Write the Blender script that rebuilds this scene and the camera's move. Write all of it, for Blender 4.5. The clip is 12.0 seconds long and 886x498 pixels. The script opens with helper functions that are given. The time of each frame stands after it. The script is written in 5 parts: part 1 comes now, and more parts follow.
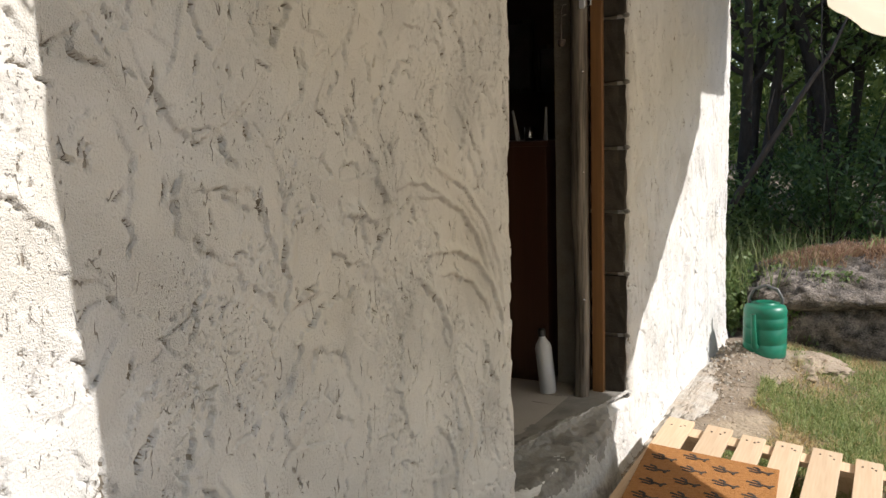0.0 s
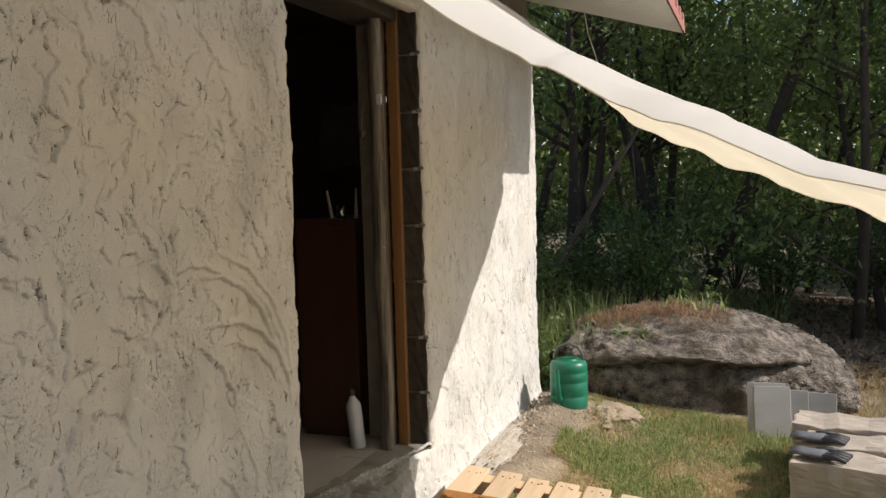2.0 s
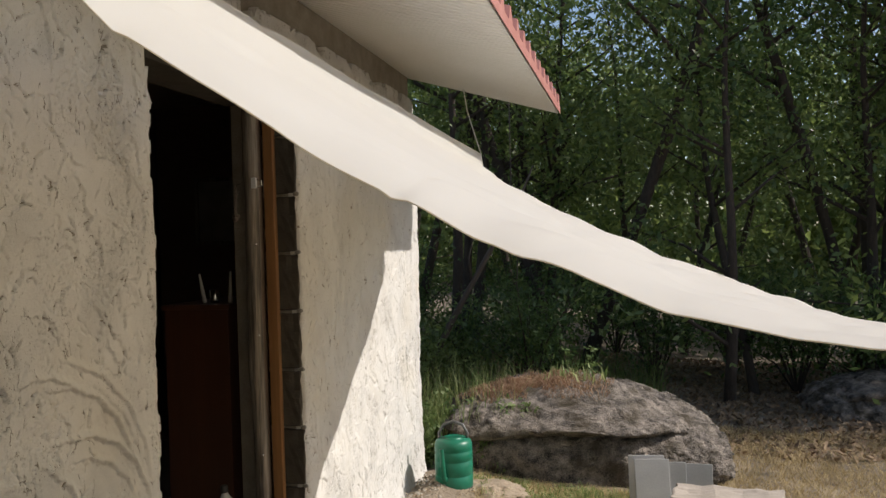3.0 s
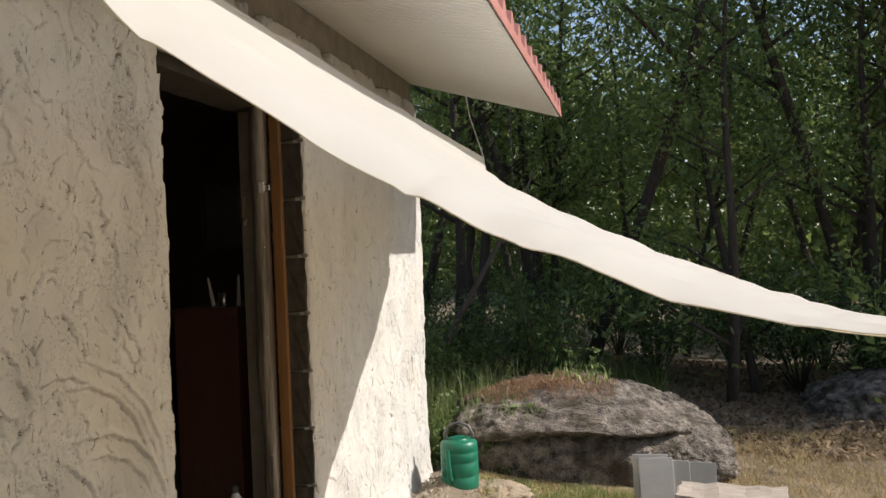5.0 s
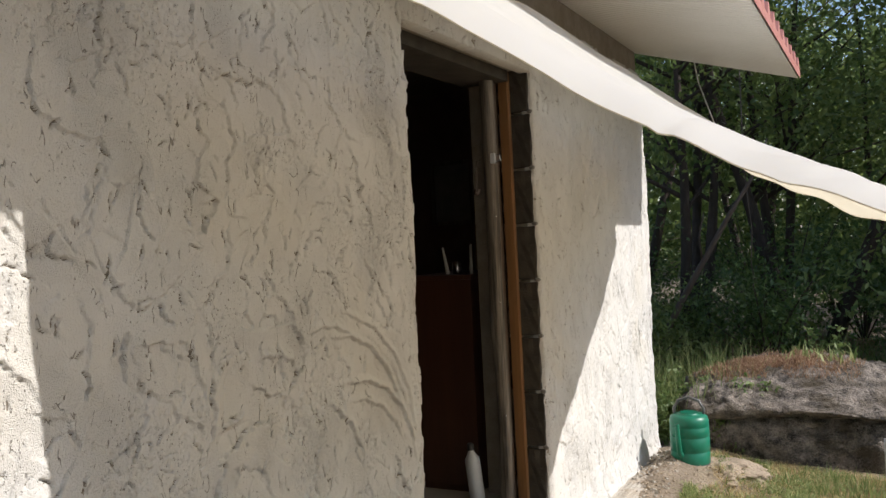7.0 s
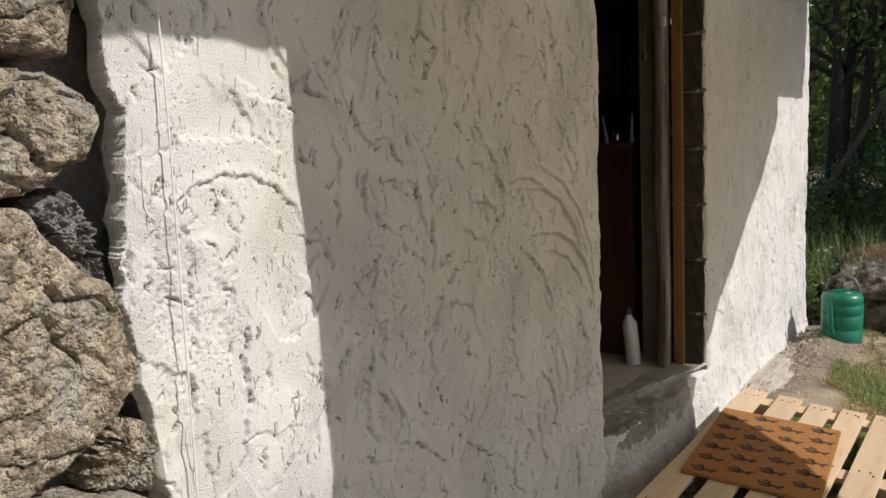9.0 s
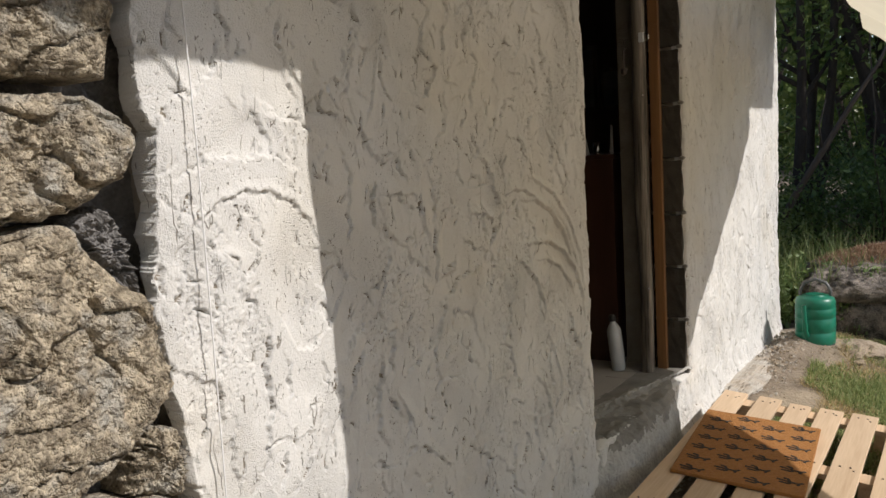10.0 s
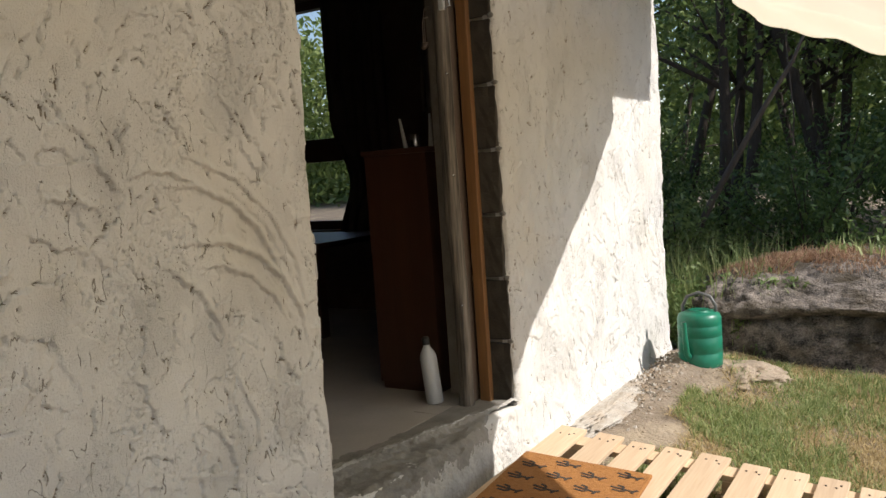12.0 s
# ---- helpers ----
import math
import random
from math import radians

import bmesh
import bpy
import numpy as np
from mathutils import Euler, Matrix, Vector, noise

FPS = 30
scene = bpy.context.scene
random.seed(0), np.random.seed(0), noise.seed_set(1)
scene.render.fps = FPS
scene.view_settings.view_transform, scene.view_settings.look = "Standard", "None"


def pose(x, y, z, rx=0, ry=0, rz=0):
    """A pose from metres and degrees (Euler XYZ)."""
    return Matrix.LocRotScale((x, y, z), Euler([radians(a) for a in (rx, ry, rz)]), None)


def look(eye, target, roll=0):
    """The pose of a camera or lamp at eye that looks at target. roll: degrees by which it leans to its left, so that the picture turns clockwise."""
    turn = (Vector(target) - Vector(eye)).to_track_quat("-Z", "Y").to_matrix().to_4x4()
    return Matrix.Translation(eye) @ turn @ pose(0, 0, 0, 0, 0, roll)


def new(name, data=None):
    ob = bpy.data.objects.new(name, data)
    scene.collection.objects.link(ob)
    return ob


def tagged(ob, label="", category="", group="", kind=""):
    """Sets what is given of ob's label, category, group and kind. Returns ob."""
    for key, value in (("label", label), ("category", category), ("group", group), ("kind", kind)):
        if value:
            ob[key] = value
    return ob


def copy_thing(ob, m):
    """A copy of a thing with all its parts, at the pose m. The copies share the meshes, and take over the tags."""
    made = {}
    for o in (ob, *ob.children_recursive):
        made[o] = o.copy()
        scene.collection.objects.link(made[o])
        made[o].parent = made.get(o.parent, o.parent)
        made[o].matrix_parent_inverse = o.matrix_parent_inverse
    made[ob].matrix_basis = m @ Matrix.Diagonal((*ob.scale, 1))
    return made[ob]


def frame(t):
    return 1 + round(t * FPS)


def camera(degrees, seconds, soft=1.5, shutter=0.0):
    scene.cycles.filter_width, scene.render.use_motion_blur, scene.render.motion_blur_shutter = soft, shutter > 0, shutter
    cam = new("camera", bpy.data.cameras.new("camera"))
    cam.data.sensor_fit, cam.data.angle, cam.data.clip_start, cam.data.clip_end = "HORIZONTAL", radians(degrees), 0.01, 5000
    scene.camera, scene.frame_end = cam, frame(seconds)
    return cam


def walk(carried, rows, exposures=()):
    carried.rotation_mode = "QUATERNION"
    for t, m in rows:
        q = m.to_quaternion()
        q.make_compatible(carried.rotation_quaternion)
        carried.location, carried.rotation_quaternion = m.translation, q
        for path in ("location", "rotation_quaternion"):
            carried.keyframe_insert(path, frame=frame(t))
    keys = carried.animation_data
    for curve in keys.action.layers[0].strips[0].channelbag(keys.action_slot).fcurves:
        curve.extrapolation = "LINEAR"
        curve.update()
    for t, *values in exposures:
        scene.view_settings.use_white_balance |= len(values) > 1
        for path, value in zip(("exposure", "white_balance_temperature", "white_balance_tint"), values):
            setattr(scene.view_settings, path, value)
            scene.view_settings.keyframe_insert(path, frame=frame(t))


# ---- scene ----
cam = camera(55.6, 12.0)
METRES, EYE, TILT, LEAN, TURN = 2.45, 1.34, 0.0, 0.0, 29.6
ROWS = [
    (0.0, 0.0, 0.0, 0.0, -0.25, -8.0, 1.79),
    (0.5, -0.009, -0.0611, -0.0036, 2.57, -9.81, 1.48),
    (1.0, 0.0474, -0.1267, 0.0082, 0.83, -7.91, 2.13),
    (1.5, 0.0766, -0.1589, 0.015, -3.79, -5.79, 1.83),
    (2.0, 0.1015, -0.1575, 0.0306, -8.87, -4.15, 1.6),
    (2.5, 0.1258, -0.1346, 0.0771, -15.12, -0.28, 1.73),
    (4.5, 0.1151, -0.1494, 0.0662, -17.42, -0.99, 1.93),
    (5.0, 0.1117, -0.1565, 0.0683, -16.35, 0.01, 2.37),
    (5.5, 0.1117, -0.1588, 0.0682, -15.72, 0.49, 2.75),
    (6.0, 0.0975, -0.1615, 0.0558, -13.49, 0.02, 2.26),
    (6.5, 0.0839, -0.1716, 0.0443, -7.18, -0.82, 2.48),
    (7.0, 0.0825, -0.1799, 0.0421, -1.7, -0.46, 2.91),
    (7.5, 0.0757, -0.1844, 0.0247, 3.85, -2.13, 2.27),
    (9.5, -0.0385, -0.2422, 0.0045, 5.73, -8.12, 2.74),
    (10.0, -0.0463, -0.2582, 0.0078, 3.66, -6.78, 3.38),
    (10.5, -0.0396, -0.2657, 0.0061, 0.49, -6.5, 3.48),
    (11.0, 0.0193, -0.2269, 0.0029, -1.53, -6.2, 3.15),
    (11.5, 0.1289, -0.1583, -0.0221, -0.08, -4.88, 3.77),
    (12.0, 0.266, 0.0201, -0.061, 2.51, -5.43, 3.94),
]
walk(cam, [(t, pose(0, 0, EYE, TILT, LEAN, TURN) @ pose(METRES * x, METRES * y, METRES * z, 90 + pitch, roll, yaw)) for t, x, y, z, yaw, pitch, roll in ROWS],
     [(0.0, 0.53, 6340, 12), (0.5, -0.05, 6440, 12), (1.0, -0.30, 6690, 12), (1.5, 0.00, 6790, 12), (2.0, 0.28, 6790, 12), (2.5, 0.15, 6740, 12), (4.5, 0.22, 6640, 12), (5.0, 0.34, 6740, 12),
      (5.5, 0.48, 6690, 12), (6.0, 0.56, 6640, 12), (6.5, 0.50, 6490, 12), (7.0, 0.34, 6340, 12), (7.5, 0.20, 6340, 12), (9.5, 0.03, 6400, 12), (10.0, 0.03, 6400, 12), (10.5, 0.02, 6450, 12),
      (11.0, 0.03, 6450, 12), (11.5, 0.14, 6590, 12), (12.0, 0.50, 6490, 12)])

# ---- world, sun ----
SUN = Vector((1.0, 0.222, 0.878)).normalized()
world = bpy.data.worlds.new("sky")
scene.world = world
world.use_nodes = True
wn = world.node_tree
sky = wn.nodes.new("ShaderNodeTexSky")
sky.sky_type = "NISHITA"
sky.sun_disc = False
sky.sun_elevation = math.asin(SUN.z)
sky.sun_rotation = math.atan2(SUN.x, SUN.y)
wn.links.new(sky.outputs[0], wn.nodes["Background"].inputs[0])
wn.nodes["Background"].inputs[1].default_value = 0.128
sun_data = bpy.data.lights.new("sun", "SUN")
sun_data.energy, sun_data.angle, sun_data.color = 4.0, radians(0.55), (1.0, 0.96, 0.90)
sun = new("sun", sun_data)
sun.matrix_world = look(SUN * 30, (0, 0, 0))

# ---- materials ----
def mat(name, a, b=None, rough=0.8, scale=8.0, fine=120.0, bump=0.3, depth=0.004, metal=0.0, c=None, contrast=0.35, aniso=(1, 1, 1), random_tint=0.0):
    """Two-scale procedural surface: colours a to b (and c in blotches), grain and relief."""
    m = bpy.data.materials.new(name)
    m.use_nodes = True
    t = m.node_tree
    bsdf = t.nodes["Principled BSDF"]
    co = t.nodes.new("ShaderNodeTexCoord")
    mp = t.nodes.new("ShaderNodeMapping")
    mp.inputs["Scale"].default_value = aniso
    t.links.new(co.outputs["Object"], mp.inputs[0])
    n1 = t.nodes.new("ShaderNodeTexNoise")
    n1.inputs["Scale"].default_value, n1.inputs["Detail"].default_value = scale, 5
    n2 = t.nodes.new("ShaderNodeTexNoise")
    n2.inputs["Scale"].default_value, n2.inputs["Detail"].default_value = fine, 4
    t.links.new(mp.outputs[0], n1.inputs["Vector"])
    t.links.new(mp.outputs[0], n2.inputs["Vector"])
    mix = t.nodes.new("ShaderNodeMix")
    mix.data_type = "RGBA"
    b = b or tuple(v * 0.8 for v in a)
    mix.inputs["A"].default_value, mix.inputs["B"].default_value = (*a, 1), (*b, 1)
    add = t.nodes.new("ShaderNodeMath")
    add.operation = "MULTIPLY_ADD"
    t.links.new(n2.outputs[0], add.inputs[0])
    add.inputs[1].default_value = 0.6
    t.links.new(n1.outputs[0], add.inputs[2])
    ramp = t.nodes.new("ShaderNodeMapRange")
    ramp.inputs["From Min"].default_value, ramp.inputs["From Max"].default_value = 0.8 - contrast, 0.8 + contrast
    t.links.new(add.outputs[0], ramp.inputs[0])
    t.links.new(ramp.outputs[0], mix.inputs["Factor"])
    col = mix.outputs["Result"]
    if c:
        n3 = t.nodes.new("ShaderNodeTexNoise")
        n3.inputs["Scale"].default_value, n3.inputs["Detail"].default_value = scale * 0.37, 6
        t.links.new(mp.outputs[0], n3.inputs["Vector"])
        r3 = t.nodes.new("ShaderNodeMapRange")
        r3.inputs["From Min"].default_value, r3.inputs["From Max"].default_value = 0.5, 0.66
        t.links.new(n3.outputs[0], r3.inputs[0])
        m3 = t.nodes.new("ShaderNodeMix")
        m3.data_type = "RGBA"
        t.links.new(r3.outputs[0], m3.inputs["Factor"])
        t.links.new(col, m3.inputs["A"])
        m3.inputs["B"].default_value = (*c, 1)
        col = m3.outputs["Result"]
    if random_tint:
        info = t.nodes.new("ShaderNodeObjectInfo")
        hsv = t.nodes.new("ShaderNodeHueSaturation")
        mr = t.nodes.new("ShaderNodeMapRange")
        mr.inputs["To Min"].default_value, mr.inputs["To Max"].default_value = 1 - random_tint, 1 + random_tint
        t.links.new(info.outputs["Random"], mr.inputs[0])
        t.links.new(mr.outputs[0], hsv.inputs["Value"])
        t.links.new(col, hsv.inputs["Color"])
        col = hsv.outputs[0]
    t.links.new(col, bsdf.inputs["Base Color"])
    bsdf.inputs["Roughness"].default_value = rough
    bsdf.inputs["Metallic"].default_value = metal
    if bump:
        bp = t.nodes.new("ShaderNodeBump")
        bp.inputs["Strength"].default_value, bp.inputs["Distance"].default_value = bump, depth
        t.links.new(add.outputs[0], bp.inputs["Height"])
        t.links.new(bp.outputs[0], bsdf.inputs["Normal"])
    return m


def leaf_mat(name, a, b, trans=0.35, rough=0.5):
    """Thin leaf: diffuse and gloss with light coming through, varied leaf by leaf."""
    m = mat(name, a, b, rough=rough, scale=3.0, fine=40.0, bump=0)
    t = m.node_tree
    bsdf, out = t.nodes["Principled BSDF"], t.nodes["Material Output"]
    geo = t.nodes.new("ShaderNodeNewGeometry")
    mix = [n for n in t.nodes if n.type == "MIX"][0]
    t.links.new(geo.outputs["Random Per Island"], mix.inputs["Factor"])
    tr = t.nodes.new("ShaderNodeBsdfTranslucent")
    t.links.new(mix.outputs["Result"], tr.inputs[0])
    ms = t.nodes.new("ShaderNodeMixShader")
    ms.inputs[0].default_value = trans
    t.links.new(bsdf.outputs[0], ms.inputs[1])
    t.links.new(tr.outputs[0], ms.inputs[2])
    t.links.new(ms.outputs[0], out.inputs[0])
    return m


PLASTER = mat("plaster", (0.68, 0.655, 0.615), (0.55, 0.532, 0.50), rough=0.92, scale=6, fine=240, bump=1.0, depth=0.0042, c=(0.62, 0.585, 0.525))


def torn_plaster(m):
    """Short torn grooves and pits left by the trowel: cut in relief, with a dark tint for the shade and dirt in them.
    """
    t = m.node_tree
    bsdf = t.nodes["Principled BSDF"]
    bump = [n for n in t.nodes if n.type == "BUMP"][0]
    col = bsdf.inputs["Base Color"].links[0].from_socket
    old_h = bump.inputs["Height"].links[0].from_socket
    co = t.nodes.new("ShaderNodeTexCoord")

    def field(scale, stretch, detail, shift, distort=0.0):
        mp = t.nodes.new("ShaderNodeMapping")
        mp.inputs["Scale"].default_value, mp.inputs["Location"].default_value = (1, 1, stretch), (shift, shift * 2, shift)
        t.links.new(co.outputs["Object"], mp.inputs[0])
        n = t.nodes.new("ShaderNodeTexNoise")
        n.inputs["Scale"].default_value, n.inputs["Detail"].default_value, n.inputs["Distortion"].default_value = scale, detail, distort
        n.inputs["Roughness"].default_value = 0.45
        t.links.new(mp.outputs[0], n.inputs["Vector"])
        return n.outputs[0]

    def op(kind, a, b, c=None):
        n = t.nodes.new("ShaderNodeMath")
        n.operation, n.use_clamp = kind, kind in ("MULTIPLY", "MAXIMUM")
        for k, v in enumerate((a, b)):
            if hasattr(v, "links"):
                t.links.new(v, n.inputs[k])
            else:
                n.inputs[k].default_value = v
        return n.outputs[0]

    def band(value, lo, hi, to0, to1):
        n = t.nodes.new("ShaderNodeMapRange")
        n.interpolation_type = "SMOOTHSTEP"
        for k, v in zip(("From Min", "From Max", "To Min", "To Max"), (lo, hi, to0, to1)):
            n.inputs[k].default_value = v
        t.links.new(value, n.inputs[0])
        return n.outputs[0]

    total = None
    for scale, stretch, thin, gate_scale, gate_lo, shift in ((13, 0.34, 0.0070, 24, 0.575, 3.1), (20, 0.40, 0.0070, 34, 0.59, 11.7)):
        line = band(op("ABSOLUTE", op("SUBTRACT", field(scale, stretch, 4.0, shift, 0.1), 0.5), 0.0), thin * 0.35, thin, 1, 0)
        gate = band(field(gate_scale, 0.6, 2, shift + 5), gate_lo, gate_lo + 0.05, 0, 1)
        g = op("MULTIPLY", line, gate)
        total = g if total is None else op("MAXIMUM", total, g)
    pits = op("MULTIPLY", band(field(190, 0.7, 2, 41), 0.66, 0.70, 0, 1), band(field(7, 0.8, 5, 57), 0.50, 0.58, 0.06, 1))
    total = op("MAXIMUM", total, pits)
    # groove shade is put into the base colour, mixed with dirt
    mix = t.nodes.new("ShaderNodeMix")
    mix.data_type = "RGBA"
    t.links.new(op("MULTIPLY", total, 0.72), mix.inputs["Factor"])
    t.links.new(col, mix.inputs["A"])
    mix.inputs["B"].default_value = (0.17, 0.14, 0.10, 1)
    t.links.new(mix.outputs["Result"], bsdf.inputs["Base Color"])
    h = op("SUBTRACT", old_h, op("MULTIPLY", total, 1.0))
    grit = op("MULTIPLY", field(420, 1, 2, 71), band(field(5, 0.8, 4, 83), 0.50, 0.62, 0.15, 0.9))
    h = op("ADD", h, grit)
    t.links.new(h, bump.inputs["Height"])


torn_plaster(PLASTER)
# sandy dark colour for deep tears, carrying the shade inside them
GROOVE_SHADE = mat("groove_shade", (0.36, 0.315, 0.255), (0.20, 0.17, 0.13), rough=0.95, scale=30, fine=300, bump=0.8, depth=0.004)
CONCRETE = mat("concrete", (0.30, 0.285, 0.255), (0.13, 0.12, 0.105), rough=0.9, scale=9, fine=150, bump=0.6, depth=0.006, c=(0.27, 0.25, 0.22))
RENDER = mat("cement_render", (0.50, 0.48, 0.44), (0.30, 0.285, 0.26), rough=0.92, scale=14, fine=110, bump=1.0, depth=0.014, c=(0.46, 0.44, 0.40))
BEAM = mat("raw_concrete", (0.38, 0.34, 0.28), (0.22, 0.19, 0.15), rough=0.95, scale=12, fine=160, bump=0.7, depth=0.006)
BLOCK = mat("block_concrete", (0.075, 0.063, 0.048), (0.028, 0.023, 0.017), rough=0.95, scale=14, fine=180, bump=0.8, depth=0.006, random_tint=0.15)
MORTAR = mat("mortar", (0.24, 0.225, 0.21), (0.10, 0.092, 0.085), rough=0.95, scale=25, fine=130, bump=1.0, depth=0.012)
GRANITE = mat("granite", (0.70, 0.585, 0.42), (0.19, 0.15, 0.10), rough=0.88, scale=40, fine=150, bump=1.0, depth=0.045, c=(0.50, 0.46, 0.39), contrast=0.19, random_tint=0.12)
ROCK = mat("boulder_granite", (0.38, 0.32, 0.265), (0.03, 0.025, 0.019), rough=0.92, scale=13, fine=95, bump=1.0, depth=0.04, c=(0.075, 0.058, 0.036), contrast=0.22)
OLDWOOD = mat("weathered_wood", (0.25, 0.21, 0.165), (0.035, 0.027, 0.02), rough=0.85, scale=38, fine=160, bump=0.8, depth=0.006, aniso=(1, 1, 0.06), contrast=0.25)
PLANK = mat("varnished_wood", (0.27, 0.135, 0.05), (0.15, 0.07, 0.025), rough=0.45, scale=25, fine=140, bump=0.3, depth=0.003, aniso=(1, 1, 0.05))
PINE = mat("pallet_pine", (0.64, 0.485, 0.33), (0.46, 0.32, 0.20), rough=0.75, scale=22, fine=130, bump=0.35, depth=0.003, aniso=(1, 0.06, 1), random_tint=0.10)
NAIL = mat("nail_steel", (0.12, 0.09, 0.07), (0.08, 0.06, 0.05), rough=0.5, bump=0, metal=0.6)
COIR = mat("coir", (0.42, 0.19, 0.05), (0.28, 0.115, 0.03), rough=0.95, scale=60, fine=420, bump=1.0, depth=0.006)
PRINT = mat("black_print", (0.035, 0.03, 0.028), (0.07, 0.05, 0.035), rough=0.95, scale=80, fine=400, bump=0.8, depth=0.004)
GREEN = mat("green_plastic", (0.005, 0.125, 0.07), (0.008, 0.165, 0.095), rough=0.38, scale=10, fine=90, bump=0.08, depth=0.002, c=(0.02, 0.20, 0.125))
BLACK = mat("black_plastic", (0.02, 0.02, 0.02), (0.035, 0.033, 0.03), rough=0.45, bump=0.1)
GRIP = mat("worn_grey_plastic", (0.13, 0.13, 0.125), (0.075, 0.075, 0.075), rough=0.35, scale=30, fine=160, bump=0.15)
WHITEP = mat("white_plastic", (0.58, 0.58, 0.58), (0.50, 0.50, 0.50), rough=0.4, bump=0.03)
SOFFIT = mat("white_sheet", (0.82, 0.80, 0.75), (0.76, 0.735, 0.68), rough=0.45, scale=3, fine=60, bump=0.03)
# greyer sheet colour: shade and dirt of the ribs' grooves painted in
RIB_SHADE = mat("rib_shade_dirt", (0.42, 0.39, 0.33), (0.34, 0.31, 0.26), rough=0.7, bump=0.05)
REDROOF = mat("red_sheet", (0.50, 0.235, 0.20), (0.38, 0.155, 0.13), rough=0.6, scale=10, fine=80, bump=0.15)
DARKWALL = mat("interior_boards", (0.13, 0.088, 0.062), (0.08, 0.053, 0.038), rough=0.7, scale=14, fine=80, bump=0.3)
CEIL = mat("interior_ceiling", (0.20, 0.16, 0.12), (0.14, 0.11, 0.08), rough=0.8, bump=0.2)
FLOORT = mat("floor_cement", (0.42, 0.38, 0.33), (0.33, 0.30, 0.26), rough=0.6, scale=6, fine=90, bump=0.15)
CABINET = mat("brown_veneer", (0.068, 0.028, 0.016), (0.046, 0.018, 0.010), rough=0.4, scale=20, fine=90, bump=0.1, aniso=(1, 1, 0.08))
STEEL = mat("steel", (0.62, 0.62, 0.62), (0.52, 0.52, 0.52), rough=0.25, bump=0.02, metal=1.0)
STRING = mat("white_cord", (0.80, 0.78, 0.76), (0.70, 0.68, 0.66), rough=0.8, scale=80, fine=400, bump=0.2)
SLATE = mat("grey_tile", (0.54, 0.52, 0.49), (0.42, 0.405, 0.385), rough=0.75, scale=9, fine=120, bump=0.3, depth=0.003)
CBLOCK = mat("pale_concrete", (0.50, 0.43, 0.36), (0.33, 0.28, 0.23), rough=0.92, scale=12, fine=140, bump=0.6, depth=0.005)
GLOVE = mat("grey_knit", (0.17, 0.175, 0.20), (0.10, 0.105, 0.12), rough=0.9, scale=60, fine=400, bump=0.6)
RUBBER = mat("dark_rubber", (0.035, 0.035, 0.04), (0.06, 0.06, 0.065), rough=0.6, scale=50, fine=300, bump=0.5)
CURTAIN = mat("dark_cloth", (0.06, 0.04, 0.036), (0.04, 0.028, 0.025), rough=0.95, scale=20, fine=200, bump=0.3)
PAPER = mat("print_paper", (0.28, 0.27, 0.25), (0.12, 0.12, 0.11), rough=0.5, bump=0)
BARK = mat("bark", (0.085, 0.065, 0.05), (0.04, 0.03, 0.024), rough=0.95, scale=30, fine=120, bump=1.0, depth=0.012, aniso=(1, 1, 0.25))
DEADWOOD = mat("dead_branch", (0.13, 0.10, 0.075), (0.075, 0.058, 0.042), rough=0.9, scale=25, fine=120, bump=0.6, aniso=(1, 1, 0.25))
SPILL = mat("mortar_spill", (0.52, 0.48, 0.42), (0.32, 0.28, 0.23), rough=0.95, scale=22, fine=90, bump=1.0, depth=0.012, c=(0.40, 0.34, 0.27))
SPOIL = mat("dug_earth", (0.42, 0.34, 0.25), (0.25, 0.19, 0.13), rough=0.95, scale=18, fine=90, bump=1.0, depth=0.012)
LEAF = leaf_mat("leaf", (0.085, 0.145, 0.042), (0.25, 0.315, 0.095), trans=0.5, rough=0.36)
# brighter copy of the leaf, with sunlight put into its colour
LEAF_SUN = leaf_mat("leaf_sunlit", (0.13, 0.19, 0.05), (0.30, 0.36, 0.11), trans=0.45)
LEAF_DARK = leaf_mat("leaf_dark", (0.05, 0.10, 0.030), (0.14, 0.21, 0.06), trans=0.45, rough=0.38)
GRASS = leaf_mat("grass", (0.13, 0.20, 0.055), (0.42, 0.45, 0.19), trans=0.38, rough=0.6)
WEED = leaf_mat("weed_leaf", (0.10, 0.16, 0.045), (0.21, 0.27, 0.09), trans=0.35, rough=0.5)
STRAW = leaf_mat("straw", (0.56, 0.44, 0.22), (0.40, 0.29, 0.14), trans=0.2, rough=0.7)
LITTER = leaf_mat("leaf_litter", (0.16, 0.10, 0.06), (0.34, 0.23, 0.13), trans=0.1, rough=0.8)
SORREL = leaf_mat("red_sorrel", (0.30, 0.16, 0.10), (0.44, 0.31, 0.19), trans=0.25, rough=0.8)

# woven sun cloth: white on the lit side, cream where the light comes through
TARP = mat("sun_cloth", (0.78, 0.765, 0.735), (0.73, 0.715, 0.68), rough=0.75, scale=3, fine=300, bump=0.15, depth=0.002)
tt = TARP.node_tree
tl = tt.nodes.new("ShaderNodeBsdfTranslucent")
tl.inputs[0].default_value = (0.92, 0.83, 0.63, 1)
tm = tt.nodes.new("ShaderNodeMixShader")
tm.inputs[0].default_value = 0.44
tt.links.new(tt.nodes["Principled BSDF"].outputs[0], tm.inputs[1])
tt.links.new(tl.outputs[0], tm.inputs[2])
tt.links.new(tm.outputs[0], tt.nodes["Material Output"].inputs[0])

GLASS = bpy.data.materials.new("window_glass")
GLASS.use_nodes = True
gb = GLASS.node_tree.nodes["Principled BSDF"]
gb.inputs["Transmission Weight"].default_value, gb.inputs["Roughness"].default_value = 1.0, 0.02
